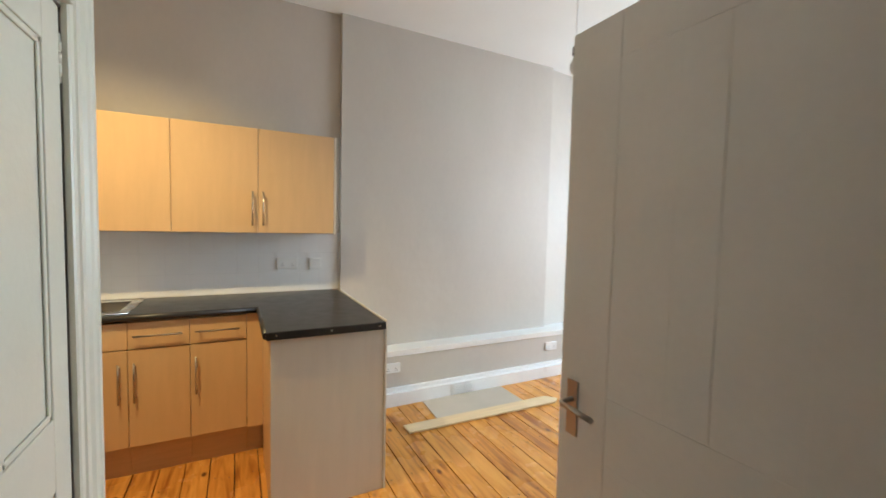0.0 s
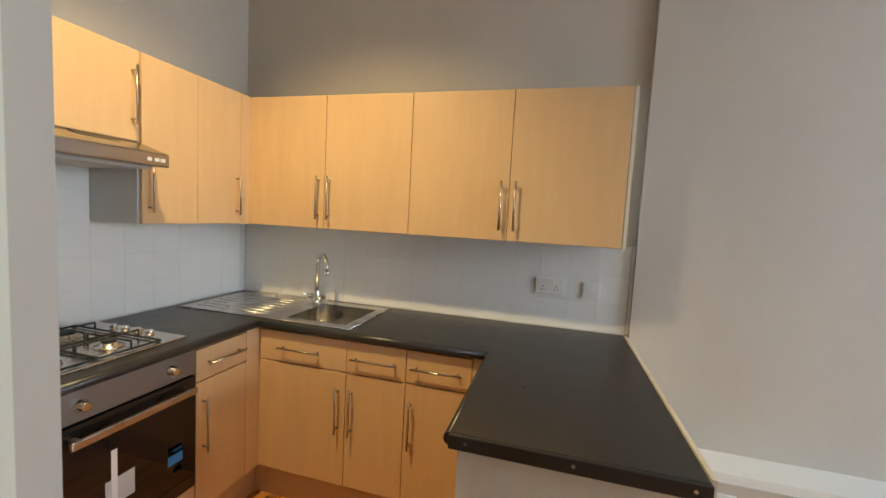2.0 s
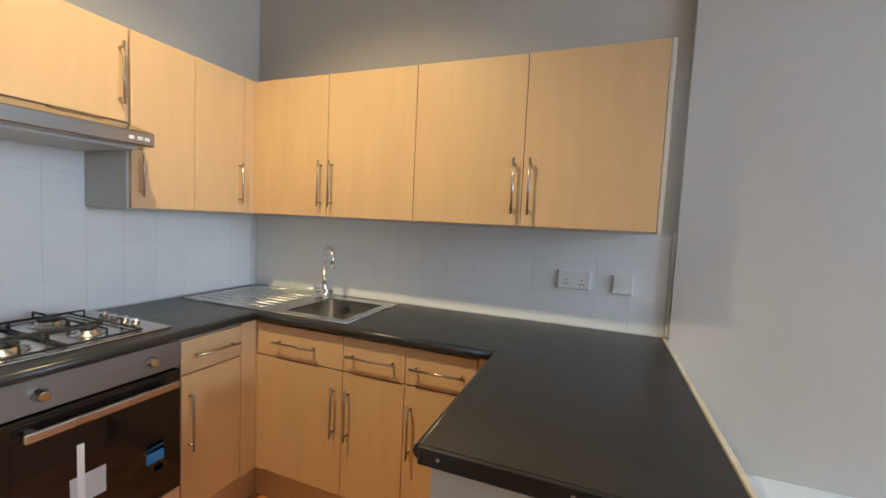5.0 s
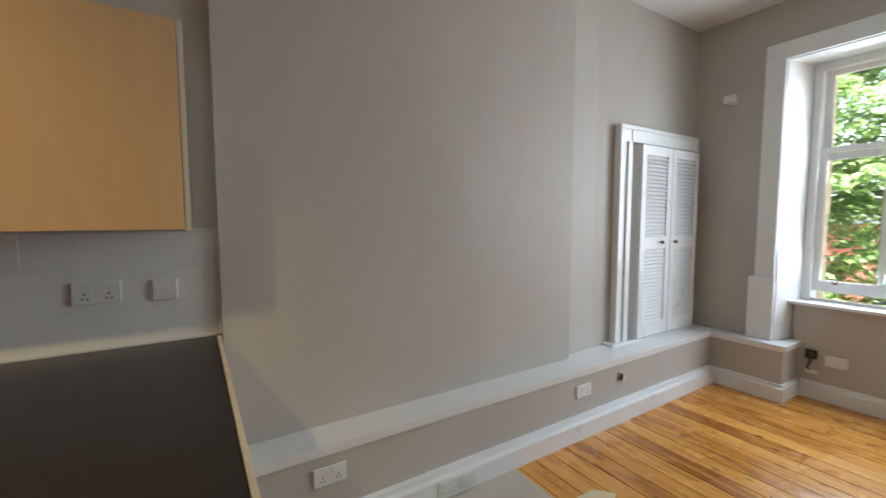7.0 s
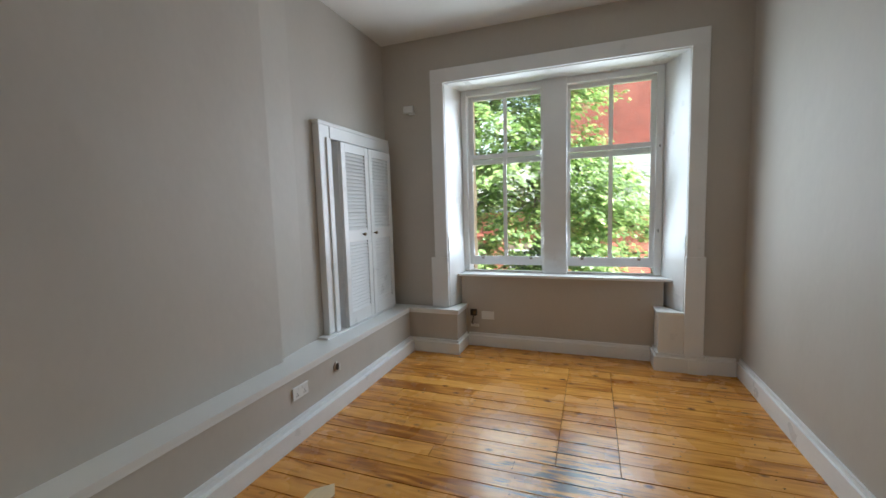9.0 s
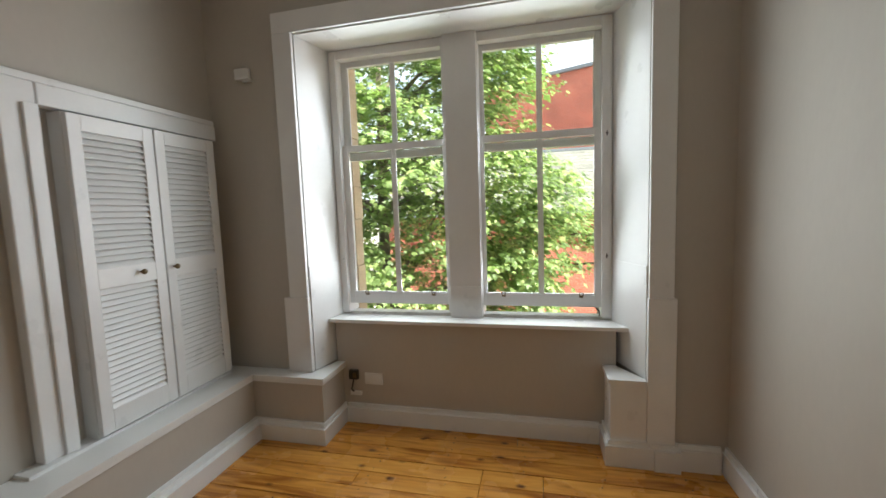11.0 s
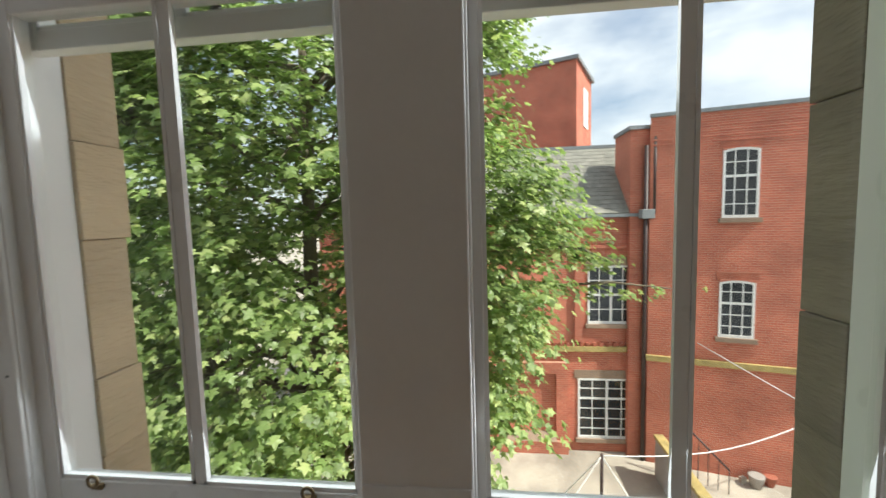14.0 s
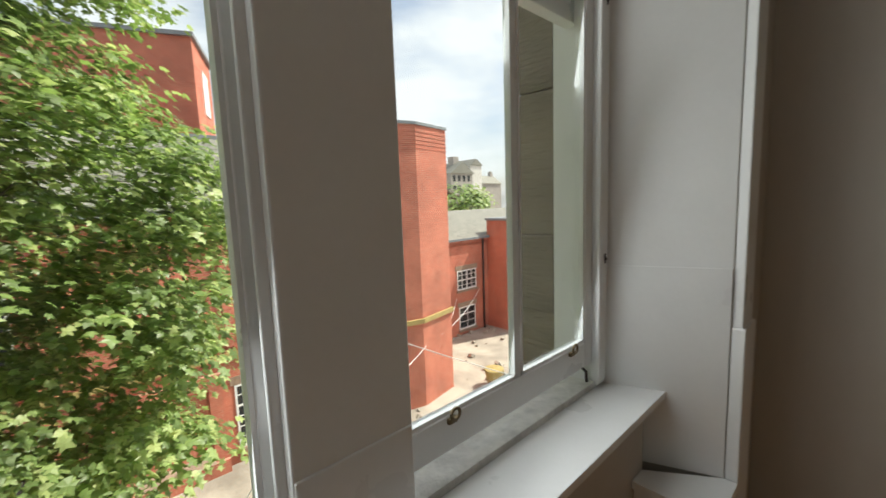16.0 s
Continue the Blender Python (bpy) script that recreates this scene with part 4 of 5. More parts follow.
tap = thing("mixer_tap", (-1.085, 3.465, KH + 0.004), "chrome swan-neck kitchen mixer tap with two lever handles", "tap")
part("body", lathe([(0.026, 0), (0.024, 0.012), (0.018, 0.02), (0.018, 0.06), (0.014, 0.075)], pose(-1.085, 3.465, KH + 0.004)), CHROME, tap)
neck = [(-1.085, 3.465, KH + 0.07), (-1.085, 3.465, KH + 0.235)] + [(-1.085 + 0.06 * (1 - math.cos(a)), 3.465 - 0.045 * (1 - math.cos(a)), KH + 0.235 + 0.065 * math.sin(a)) for a in [math.pi * k / 10 for k in range(1, 11)]] + [(-0.963, 3.373, KH + 0.205)]
part("spout", tube(neck, 0.0125, 12), CHROME, tap)
part("nozzle", tube([(-0.963, 3.373, KH + 0.21), (-0.961, 3.371, KH + 0.188)], 0.0155, 12), CHROME, tap)
part("valve", tube([(-1.135, 3.465, KH + 0.035), (-1.035, 3.465, KH + 0.035)], 0.015, 12), CHROME, tap)
for sx in (-1, 1):
    part("lever", tube([(-1.085 + sx * 0.052, 3.465, KH + 0.035), (-1.085 + sx * 0.060, 3.450, KH + 0.046), (-1.085 + sx * 0.064, 3.405, KH + 0.052)], [0.012, 0.008, 0.005], 10), CHROME, tap)


def socket(name, m, w, label, gangs):
    """A white electric plate facing -y at the pose m."""
    s = thing(name, m.translation, label, "socket")
    def bx(x0, x1, y0, y1, z0, z1, bev=0.0):
        b = box(x0, x1, y0, y1, z0, z1, bev)
        b.transform(m)
        return b
    part("plate", bx(-w / 2, w / 2, -0.011, 0, -0.043, 0.043, 0.003), PLASTIC, s)
    for g in gangs:
        part("switch", bx(g * 0.018 - 0.006, g * 0.018 + 0.006, -0.014, -0.0108, 0.012, 0.030, 0.001), PLASTIC, s)
        for px, pz in ((0.036, -0.002), (0.028, -0.020), (0.044, -0.020)):
            part("pin_hole", bx(g * px - 0.0025, g * px + 0.0025, -0.0115, -0.0109, pz - 0.004, pz + 0.004), DARK, s)
    return s


socket("double_socket", pose(0.31, 3.546, 1.205), 0.148, "white double electric socket on the tiled splashback", (-1, 1))
sp = socket("spur_switch", pose(0.525, 3.546, 1.20), 0.088, "white fused spur plate on the tiled splashback", ())
part("fuse_holder", box(0.515, 0.545, 3.532, 3.5355, 1.19, 1.21, 0.001), PLASTIC, sp)
part("switch", box(0.490, 0.502, 3.531, 3.5355, 1.19, 1.21, 0.001), PLASTIC, sp)
socket("double_socket", pose(1.125, 3.332, 0.31), 0.150, "white double electric socket low on the dado box", (-1, 1))
socket("double_socket", pose(2.885, 3.332, 0.30), 0.150, "white double electric socket low on the dado box", (-1, 1))
rs = thing("round_socket", (3.30, 3.31, 0.31), "old round aerial socket with a dark face", "socket")
part("ring", lathe([(0.038, 0), (0.038, 0.008), (0.028, 0.012), (0.026, 0.010)], pose(3.30, 3.332, 0.31, 90, 0, 0)), NICKEL, rs)
part("insert", lathe([(0.026, 0), (0.024, 0.012)], pose(3.30, 3.3315, 0.31, 90, 0, 0)), DARK, rs)
part("contact", box(3.292, 3.308, 3.298, 3.303, 0.285, 0.335, 0.002), PLASTIC, rs)
vt = thing("skirting_vent", (1.79, 3.26, 0.01), "white plastic vent on the skirting board", "vent")
part("plate", box(1.665, 1.915, 3.257, 3.262, 0.010, 0.108, 0.002), PLASTIC, vt)
for a in (1.685, 1.80):
    for k in range(5):
        part("slat", box(a, a + 0.098, 3.248, 3.254, 0.022 + 0.016 * k, 0.030 + 0.016 * k), PLASTIC, vt)
bp = thing("blank_plate", (4.94, 2.545, 0.335), "white blank electric plate under the window", "plate")
part("plate", box(4.938, 4.9495, 2.475, 2.615, 0.293, 0.380, 0.003), PLASTIC, bp)
jb = thing("junction_box", (4.94, 2.70, 0.30), "dark open junction box with a loose cable", "junction box")
part("box", box(4.920, 4.9495, 2.665, 2.735, 0.33, 0.40, 0.003), DARK, jb)
part("terminal", box(4.912, 4.9205, 2.675, 2.70, 0.345, 0.385, 0.002), BRASS, jb)
part("cable", tube([(4.93, 2.70, 0.335), (4.915, 2.705, 0.29), (4.925, 2.72, 0.25), (4.94, 2.70, 0.225), (4.943, 2.66, 0.22)], 0.006, 8), DARK, jb)
part("clip_plate", box(4.930, 4.9495, 2.645, 2.735, 0.205, 0.235, 0.003), PLASTIC, jb)
sn = thing("wall_sensor", (4.74, 3.30, 2.49), "small white plastic sensor box high on the wall", "sensor")
part("case", box(4.715, 4.749, 3.245, 3.355, 2.500, 2.575, 0.008), PLASTIC, sn)
part("foot", box(4.722, 4.749, 3.235, 3.30, 2.482, 2.4995, 0.003), PLASTIC, sn)

pend = thing("pendant_bulb", (1.75, 1.98, H), "bare unlit bulb on a white flex from the ceiling", "lamp")
part("ceiling_rose", lathe([(0.045, -0.03), (0.05, -0.01), (0.05, 0)], pose(1.75, 1.98, H)), PLASTIC, pend)
part("flex", tube([(1.75, 1.98, H - 0.02), (1.752, 1.981, 2.60)], 0.0035, 6), PLASTIC, pend)
part("lamp_holder", lathe([(0.012, 0.0), (0.019, -0.015), (0.019, -0.055), (0.016, -0.06)], pose(1.752, 1.981, 2.61)), DARK, pend)
part("bulb", lathe([(0.013, 0.0), (0.014, -0.02), (0.028, -0.05), (0.031, -0.075), (0.024, -0.10), (0.008, -0.112)], pose(1.752, 1.981, 2.553)), BULBGLASS, pend)

solid("hardboard_sheet", prism([(1.385, 3.262), (1.36, 2.90), (2.20, 2.875), (2.205, 3.258)], 0.0, 0.005), HARDBOARD, "beige hardboard sheet laid loose on the floorboards", "board")
solid("loose_plank", prism([(1.07, 2.905), (1.075, 2.79), (2.43, 2.75), (2.50, 2.80), (2.42, 2.885)], 0.006, 0.018), RAWPINE, "raw pine plank lying loose on the floor", "plank")

# ---- tiles and floorboards ----
TS = 0.15
tw = structure("splashback_back", box(-1.711, 0.712, 3.5464, 3.5600, KH, 1.449), GROUT, "white square tiled splashback behind the worktop")
part("tile_trim", box(0.7125, 0.7245, 3.535, 3.5598, KH + 0.005, 1.452, 0.002), PLASTIC, tw, "white plastic edge trim")
tile_y = mesh_of("tile", box(0.0005, TS - 0.0005, -0.0068, 0, 0.0005, TS - 0.0005, 0.0007, 1), TILE)
for r in range(3):
    for c in range(16):
        piece("tile", tile_y, tw, (-1.695 + TS * c, 3.5522, KH + 0.006 + TS * r))
tl = structure("splashback_side", add_box(box(-1.7118, -1.7018, 1.72, 3.5455, KH, 1.449), -1.7118, -1.7018, 1.72, 2.598, 1.449, 1.70), GROUT, "white square tiled splashback beside the hob")
tile_x = mesh_of("tile", box(0, 0.0070, 0.0005, TS - 0.0005, 0.0005, TS - 0.0005, 0.0007, 1), TILE)
for r in range(5):
    for c in range(12 if r < 3 else 6):
        piece("tile", tile_x, tl, (-1.7078, 1.70 + TS * c, KH + 0.006 + TS * r))

rnd = random.Random(7)
BW = 0.135
x = -1.95
while x < 5.0:
    w = BW
    y0, y1 = 0.301, 3.55
    if x < -0.6:
        y0 = 1.725
    elif x < -0.43:
        y0 = 1.725
    elif -0.2 < x + w and x < 0.87:
        y0 = 0.05
    cuts = [y0]
    if 2.98 < x < 4.5:
        cuts += [1.335, 1.685]
        if rnd.random() < 0.3:
            cuts.append(2.2 + rnd.random() * 0.8)
    else:
        c = y0 + 0.4 + rnd.random() * 1.8
        if c < y1 - 0.4 and rnd.random() < 0.6:
            cuts.append(c)
    cuts = sorted(cuts) + [y1]
    for a, b in zip(cuts, cuts[1:]):
        ww, L = w - 0.0035 - 0.003 * rnd.random(), b - a - 0.003
        me = mesh_of("floorboard", box(0, ww, 0, L, -0.021, 0, 0.0016, 1), PINE)
        o = piece("floorboard", me, floor, (x, a, 0.0 - 0.0012 * rnd.random()))
    x += w
nail_v, nail_f = [], []
nr = random.Random(21)
for k in range(51):
    nx = -1.95 + BW * k
    for ny in [0.55 + 0.45 * q for q in range(7)]:
        for off in (0.03, 0.10):
            px_, py_ = nx + off + nr.uniform(-0.008, 0.008), ny + nr.uniform(-0.02, 0.02)
            if nr.random() < 0.3 or (px_ < -0.43 and py_ < 1.75):
                continue
            i0 = len(nail_v)
            rad_ = nr.uniform(0.0035, 0.006)
            for z_, q_ in ((-0.003, 1.0), (0.0009, 0.8)):
                nail_v += [(px_ + rad_ * q_ * math.cos(a), py_ + rad_ * q_ * math.sin(a), z_) for a in [math.pi * h / 3 for h in range(6)]]
            nail_f += [tuple(i0 + 6 + h for h in range(6))] + [(i0 + h, i0 + (h + 1) % 6, i0 + 6 + (h + 1) % 6, i0 + 6 + h) for h in range(6)]
nail_me = bpy.data.meshes.new("nail_heads")
nail_me.from_pydata(nail_v, [], nail_f)
nail_me.materials.append(DARK)
nails = new("nail_heads", nail_me)
nails.parent = floor
tagged(nails, "dark nail heads along the joists", kind="stuff")
part("hall_boards", box(-0.549, 1.499, -1.499, 0.049, -0.021, 0.0), PINE, floor)

# ---- outside ----
GZ = -7.05
structure("ground", box(5.3, 300, -250, 250, GZ - 1, GZ), GROUND, "stony yard behind the tenements")


def far_window(par, p, u, w, h, cols, rows, transom, arch=0.0):
    """A white glazed window in a wall at p (lower left), the wall running along u; n is its outward side."""
    n = Vector((u.y, -u.x, 0))
    if n.x > 0:
        n = -n
    def bx(a, b, za, zb, d0, d1):
        m = Matrix(((u.x, n.x, 0, p.x), (u.y, n.y, 0, p.y), (0, 0, 1, p.z), (0, 0, 0, 1)))
        b_ = box(a, b, d0, d1, za, zb)
        b_.transform(m)
        bmesh.ops.recalc_face_normals(b_, faces=list(b_.faces))
        return b_
    win = part("window", bx(0, w, 0, h, -0.06, 0.004), FARGLASS, par, "white painted many-paned window")

    part("frame", bx(0, 0.07, 0, h, 0.0, 0.035), WINWHITE, win)
    part("frame", bx(w - 0.07, w, 0, h, 0.0, 0.035), WINWHITE, win)
    part("frame", bx(0, w, h - 0.07, h, 0.0, 0.036), WINWHITE, win)
    part("frame", bx(0, w, 0, 0.09, 0.0, 0.036), WINWHITE, win)
    for k in range(1, cols):
        t = 0.085 if cols == 4 and k == 2 else 0.030
        part("glazing_bar", bx(w * k / cols - t / 2, w * k / cols + t / 2, 0.09, h - 0.07, 0.0, 0.028), WINWHITE, win)
    for k in range(1, rows):
        t = 0.075 if k == transom else 0.030
        part("glazing_bar", bx(0.07, w - 0.07, h * k / rows - t / 2, h * k / rows + t / 2, 0.0, 0.024), WINWHITE, win)
    part("sill", bx(-0.08, w + 0.08, -0.14, 0, 0.0, 0.12), FARLINTEL, win, "worn stone sill")
    if arch:
        m = Matrix(((u.x, n.x, 0, p.x), (u.y, n.y, 0, p.y), (0, 0, 1, p.z), (0, 0, 0, 1)))
        curve = [(w * k / 8, h - arch * (2 * k / 8 - 1) ** 2) for k in range(9)]
        for nm, poly, d, mt in (("arch_head", curve + [(w, h + 0.02), (0, h + 0.02)], 0.045, BRICK), ("arch_frame", curve + [(a, b - 0.07) for a, b in curve[::-1]], 0.040, WINWHITE)):
            b_ = prism(poly, 0.0, d, "y")
            b_.transform(m)
            bmesh.ops.recalc_face_normals(b_, faces=list(b_.faces))
            part(nm, b_, mt, win)
        part("lintel", bx(-0.08, w + 0.08, h + 0.02, h + 0.24, 0.0, 0.015), BRICKSILL, win, "brick arch over the window")
    else:
        part("lintel", bx(-0.12, w + 0.12, h, h + 0.30, 0.0, 0.03), FARLINTEL, win, "plain stone lintel")
    return win


BRICKSILL = mat("brick_sill", (0.36, 0.115, 0.07), 0.85, var=0.25, scale=4, bump=0.3)
FARLINTEL = mat("brown_lintel_stone", (0.30, 0.215, 0.155), 0.9, var=0.2, scale=3, bump=0.3)

# red brick block with a canted corner
blk = thing("brick_building", (20.0, -7.0, GZ), "red brick tenement block with a canted corner, parapet and white windows", "building")
A, B, C = Vector((18.1, -3.47, 0)), Vector((16.85, -8.1, 0)), Vector((17.25, -10.1, 0))
plan = [A.xy, B.xy, C.xy, (21.0, -13.0), (26.0, -11.0), (26.0, -7.2)]
part("wall", prism([tuple(p) for p in plan], GZ, 4.45), BRICK, blk)


def course(par, name, za, zb, out, material, pts):
    bm = bmesh.new()
    for a, b in zip(pts, pts[1:]):
        a, b = Vector((a[0], a[1], 0)), Vector((b[0], b[1], 0))
        u = (b - a).normalized()
        n = Vector((u.y, -u.x, 0))
        if n.x > 0:
            n = -n
        a2, b2 = a - u * out * 0.4, b + u * out * 0.4
        add_prism(bm, [tuple((a2 - n * 0.05).xy), tuple((b2 - n * 0.05).xy), tuple((b2 + n * out).xy), tuple((a2 + n * out).xy)], za, zb)
    return part(name, bm, material, par)


ABC = [tuple(A.xy), tuple(B.xy), tuple(C.xy)]
course(blk, "coping", 4.45, 4.56, 0.06, COPING, ABC)
for k in range(5):
    course(blk, "corbel_course", 3.55 + 0.16 * k, 3.60 + 0.16 * k, 0.02, BRICK, ABC)
course(blk, "string_course", -3.46, -3.28, 0.12, STRING, ABC)
uAB = (A - B).normalized()
for z0, h in ((1.22, 2.1), (-2.50, 1.8)):
    p0 = B + uAB * 1.89
    far_window(blk, Vector((p0.x, p0.y, z0)), uAB, 0.93, h, 3, 5, 3, 0.07)
# lower wing with a slate roof
wing = thing("brick_wing", (21.0, 0.5, GZ), "lower red brick wing with a slate roof and white windows", "building")
part("wall", box(18.6, 24.0, -3.3, 8.0, GZ, 1.45), BRICK, wing)
wing_roof = part("roof", prism([(18.40, 1.40), (18.40, 1.46), (21.2, 4.05), (21.4, 4.05), (21.4, 1.40)], -3.35, 8.0, "y"), SLATE, wing, "weathered grey slate roof")
dent = bmesh.new()
for k in range(50):
    add_box(dent, 18.52, 18.60, -3.28 + 0.225 * k, -3.17 + 0.225 * k, -3.178, -3.05)
    if k % 2:
        continue
    add_box(dent, 18.54, 18.60, -3.28 + 0.225 * k, -3.10 + 0.225 * k, 0.16, 0.26)
part("dentil_course", dent, BRICKSILL, wing)
part("panel_head", box(18.52, 18.60, -3.3, 8.0, 0.26, 0.36), BRICK, wing)
for pa, pb in ((-1.46, -1.20), (2.9, 3.2)):
    part("brick_pier", box(18.50, 18.60, pa, pb, -3.0, 0.26), BRICK, wing)
part("ridge", box(21.1, 21.5, -3.35, 8.0, 4.0, 4.13), COPING, wing)
part("gutter", box(18.32, 18.6, -3.35, 8.0, 1.32, 1.43), COPING, wing)
for k in range(3):
    part("cornice", box(18.55 - 0.02 * k, 18.6, -3.3, 8.0, 1.02 + 0.1 * k, 1.09 + 0.1 * k), BRICK, wing)
part("string_course", box(18.48, 18.6, -3.3, 8.0, -3.36, -3.18), STRING, wing)
uy = Vector((0, 1, 0))
for wy in (-3.2, 3.4):
    far_window(wing, Vector((18.6, wy, -2.38)), uy, 1.55, 2.04, 4, 4, 2)
    far_window(wing, Vector((18.6, wy - 0.1, -6.55)), uy, 1.98, 2.20, 4, 6, 4)
part("drainpipe", tube([(18.16, -3.38, 3.6), (18.16, -3.38, GZ)], 0.07, 10), IRONPIPE, wing, "cast iron drainpipe with a hopper")
part("hopper", box(17.98, 18.3, -3.6, -3.2, 1.25, 1.55, 0.02), COPING, wing)
part("drainpipe", tube([(18.10, -3.62, 3.9), (18.10, -3.62, 1.4)], 0.06, 10), IRONPIPE, wing)

tower = thing("brick_tower", (28.0, 1.0, GZ), "tall red brick stair tower with a lead roof edge", "building")
tp_ = [(25.0, -2.6), (29.0, -4.25), (32.0, 2.7), (27.9, 4.4)]
part("wall", prism(tp_, GZ, 8.85), BRICK, tower)
part("coping", prism([(24.8, -2.65), (29.05, -4.45), (32.2, 2.8), (27.85, 4.6)], 8.85, 9.02), COPING, tower)
part("corner_window", prism([(26.6, -3.30), (27.8, -3.80), (27.82, -3.75), (26.62, -3.25)], 6.0, 8.0), WINWHITE, tower)

back = thing("far_terrace", (26.0, -19.0, GZ), "lower red brick terrace with a slate roof and white windows", "building")
part("wall", box(22.0, 30.0, -26.0, -14.2, GZ, -0.9), BRICK, back)
part("roof", prism([(21.8, -0.9), (26.0, 0.75), (30.2, -0.9)], -26.0, -14.2, "y"), SLATE, back)
part("gutter", box(21.75, 22.0, -26.0, -14.2, -1.02, -0.88), COPING, back)
for wy in (-17.0, -20.2, -23.4):
    far_window(back, Vector((22.0, wy, -4.15)), uy, 1.75, 1.25, 4, 4, 2)
    far_window(back, Vector((22.0, wy + 0.15, -6.7)), uy, 1.5, 1.45, 2, 3, 2)
part("drainpipe", tube([(21.9, -17.65, -0.95), (21.9, -17.65, GZ)], 0.06, 8), IRONPIPE, back)
part("string_course", box(21.93, 22.0, -26.0, -14.2, -1.35, -1.25), BRICKSILL, back)
annex = thing("brick_annex", (20.5, -20.5, GZ), "taller red brick annex at the end of the terrace", "building")
part("wall", box(19.6, 22.0, -22.0, -18.2, GZ, 0.1), BRICK, annex)
part("coping", box(19.5, 22.1, -22.0, -18.1, 0.1, 0.25), COPING, annex)
for z_ in (-2.4, -5.0):
    far_window(annex, Vector((19.6, -19.9, z_)), uy, 1.1, 1.5, 4, 4, 2)
hill = thing("far_houses", (80, -75, GZ), "distant grey stone houses on a hill", "building")
part("wall", box(78, 86, -78, -70, GZ, 8.5), FARSTONE, hill)
part("roof", prism([(-78.4, 8.5), (-74, 11.5), (-69.6, 8.5)], 77.6, 86.4, "x"), SLATE, hill)
part("chimney", box(80, 82, -75, -73, 10.5, 13.0), FARSTONE, hill)
for wy in (-77, -75.2, -73.4, -71.6):
    for wz in (1.5, 4.0, 6.5):
        part("window", box(77.95, 78.0, wy, wy + 0.9, wz, wz + 1.5), FARGLASS, hill)
pale = thing("pale_house", (84, -82, GZ), "distant pale rendered house with a grey roof", "building")
part("wall", box(80, 88, -84, -79.5, GZ, 11.0), PEEL, pale)
part("roof", prism([(-84.3, 11.0), (-81.7, 12.8), (-79.2, 11.0)], 79.7, 88.3, "x"), SLATE, pale)
low = thing("hill_cottages", (90, -92, GZ), "row of distant low stone cottages", "building")
part("wall", box(86, 92, -100, -86, GZ, 6.5), FARSTONE, low)
part("roof", prism([(85.6, 6.5), (89, 9.0), (92.4, 6.5)], -100, -86, "y"), SLATE, low)
for cy in (-99, -93, -87):
    part("chimney", box(88.6, 89.6, cy, cy + 1.0, 8.6, 10.4), FARSTONE, low)

part("shoulder", box(18.35, 20.0, -3.6, -2.95, GZ, 4.15), BRICK, blk)
part("shoulder_coping", box(18.28, 20.0, -3.6, -2.88, 4.15, 4.27), COPING, blk)
for pa, pb in ((-0.95, -0.55), (1.50, 1.95)):
    part("brick_pier", box(18.42, 18.60, pa, pb, GZ, -3.75), BRICK, wing, "red brick pier beside a bricked-up doorway")
part("bricked_head", box(18.42, 18.60, -0.55, 1.50, -4.15, -3.75), BRICK, wing)
part("doorway_sill", prism([(18.30, -6.60), (18.60, -6.35), (18.60, -6.60)], -0.55, 1.50, "y"), FARLINTEL, wing, "sloping stone sill")
part("base_wall", box(18.30, 18.60, -0.95, 1.95, GZ, -6.60), BRICK, wing)
yard = structure("yard_wall", box(14.1, 17.3, -3.66, -3.46, GZ, -5.75), FARSTONE, "low stone yard wall with a mossy coping")
part("coping", box(14.05, 17.35, -3.71, -3.41, -5.75, -5.65, 0.02), STRING, yard)
rail = thing("yard_handrail", (17.0, -4.8, GZ), "thin iron handrail sloping down beside the yard steps", "handrail")
ra_, rb_ = Vector((17.45, -4.25, -5.2)), Vector((16.6, -5.3, -6.3))
part("top_rail", tube([ra_, rb_], 0.03, 8), IRONPIPE, rail)
for k in range(6):
    q_ = ra_.lerp(rb_, k / 5)
    part("baluster", tube([q_, (q_.x, q_.y, GZ)], 0.014, 6), IRONPIPE, rail)
line = thing("clothes_line", (14.0, -0.92, GZ), "washing lines strung across the yard between thin iron poles", "clothes line")
part("pole", tube([(14.0, -0.92, GZ), (14.0, -0.92, -4.35)], 0.04, 8), IRONPIPE, line)
part("pole", tube([(10.5, -7.8, GZ), (10.5, -7.8, -4.0)], 0.04, 8), IRONPIPE, line)
for p_, e, sag in (((14.0, -0.92, -4.4), (13.2, 0.3, -5.6), 0.0), ((14.0, -0.92, -4.4), (13.5, -1.9, -5.9), 0.0), ((14.0, -0.92, -4.4), (14.6, 0.5, -6.6), 0.0), ((14.0, -0.92, -4.4), (16.9, -8.3, -4.5), 0.5), ((17.72, -4.86, -2.76), (10.5, -7.8, -4.1), 0.1), ((17.0, -8.9, -4.9), (22.0, -15.2, -4.6), 0.35), ((17.05, -9.3, -4.3), (22.0, -17.3, -4.4), 0.3)):
    m_ = [Vector(p_).lerp(Vector(e), k / 10) - Vector((0, 0, sag * math.sin(math.pi * k / 10))) for k in range(11)]
    part("rope", tube(m_, 0.016, 5), PLASTIC, line)
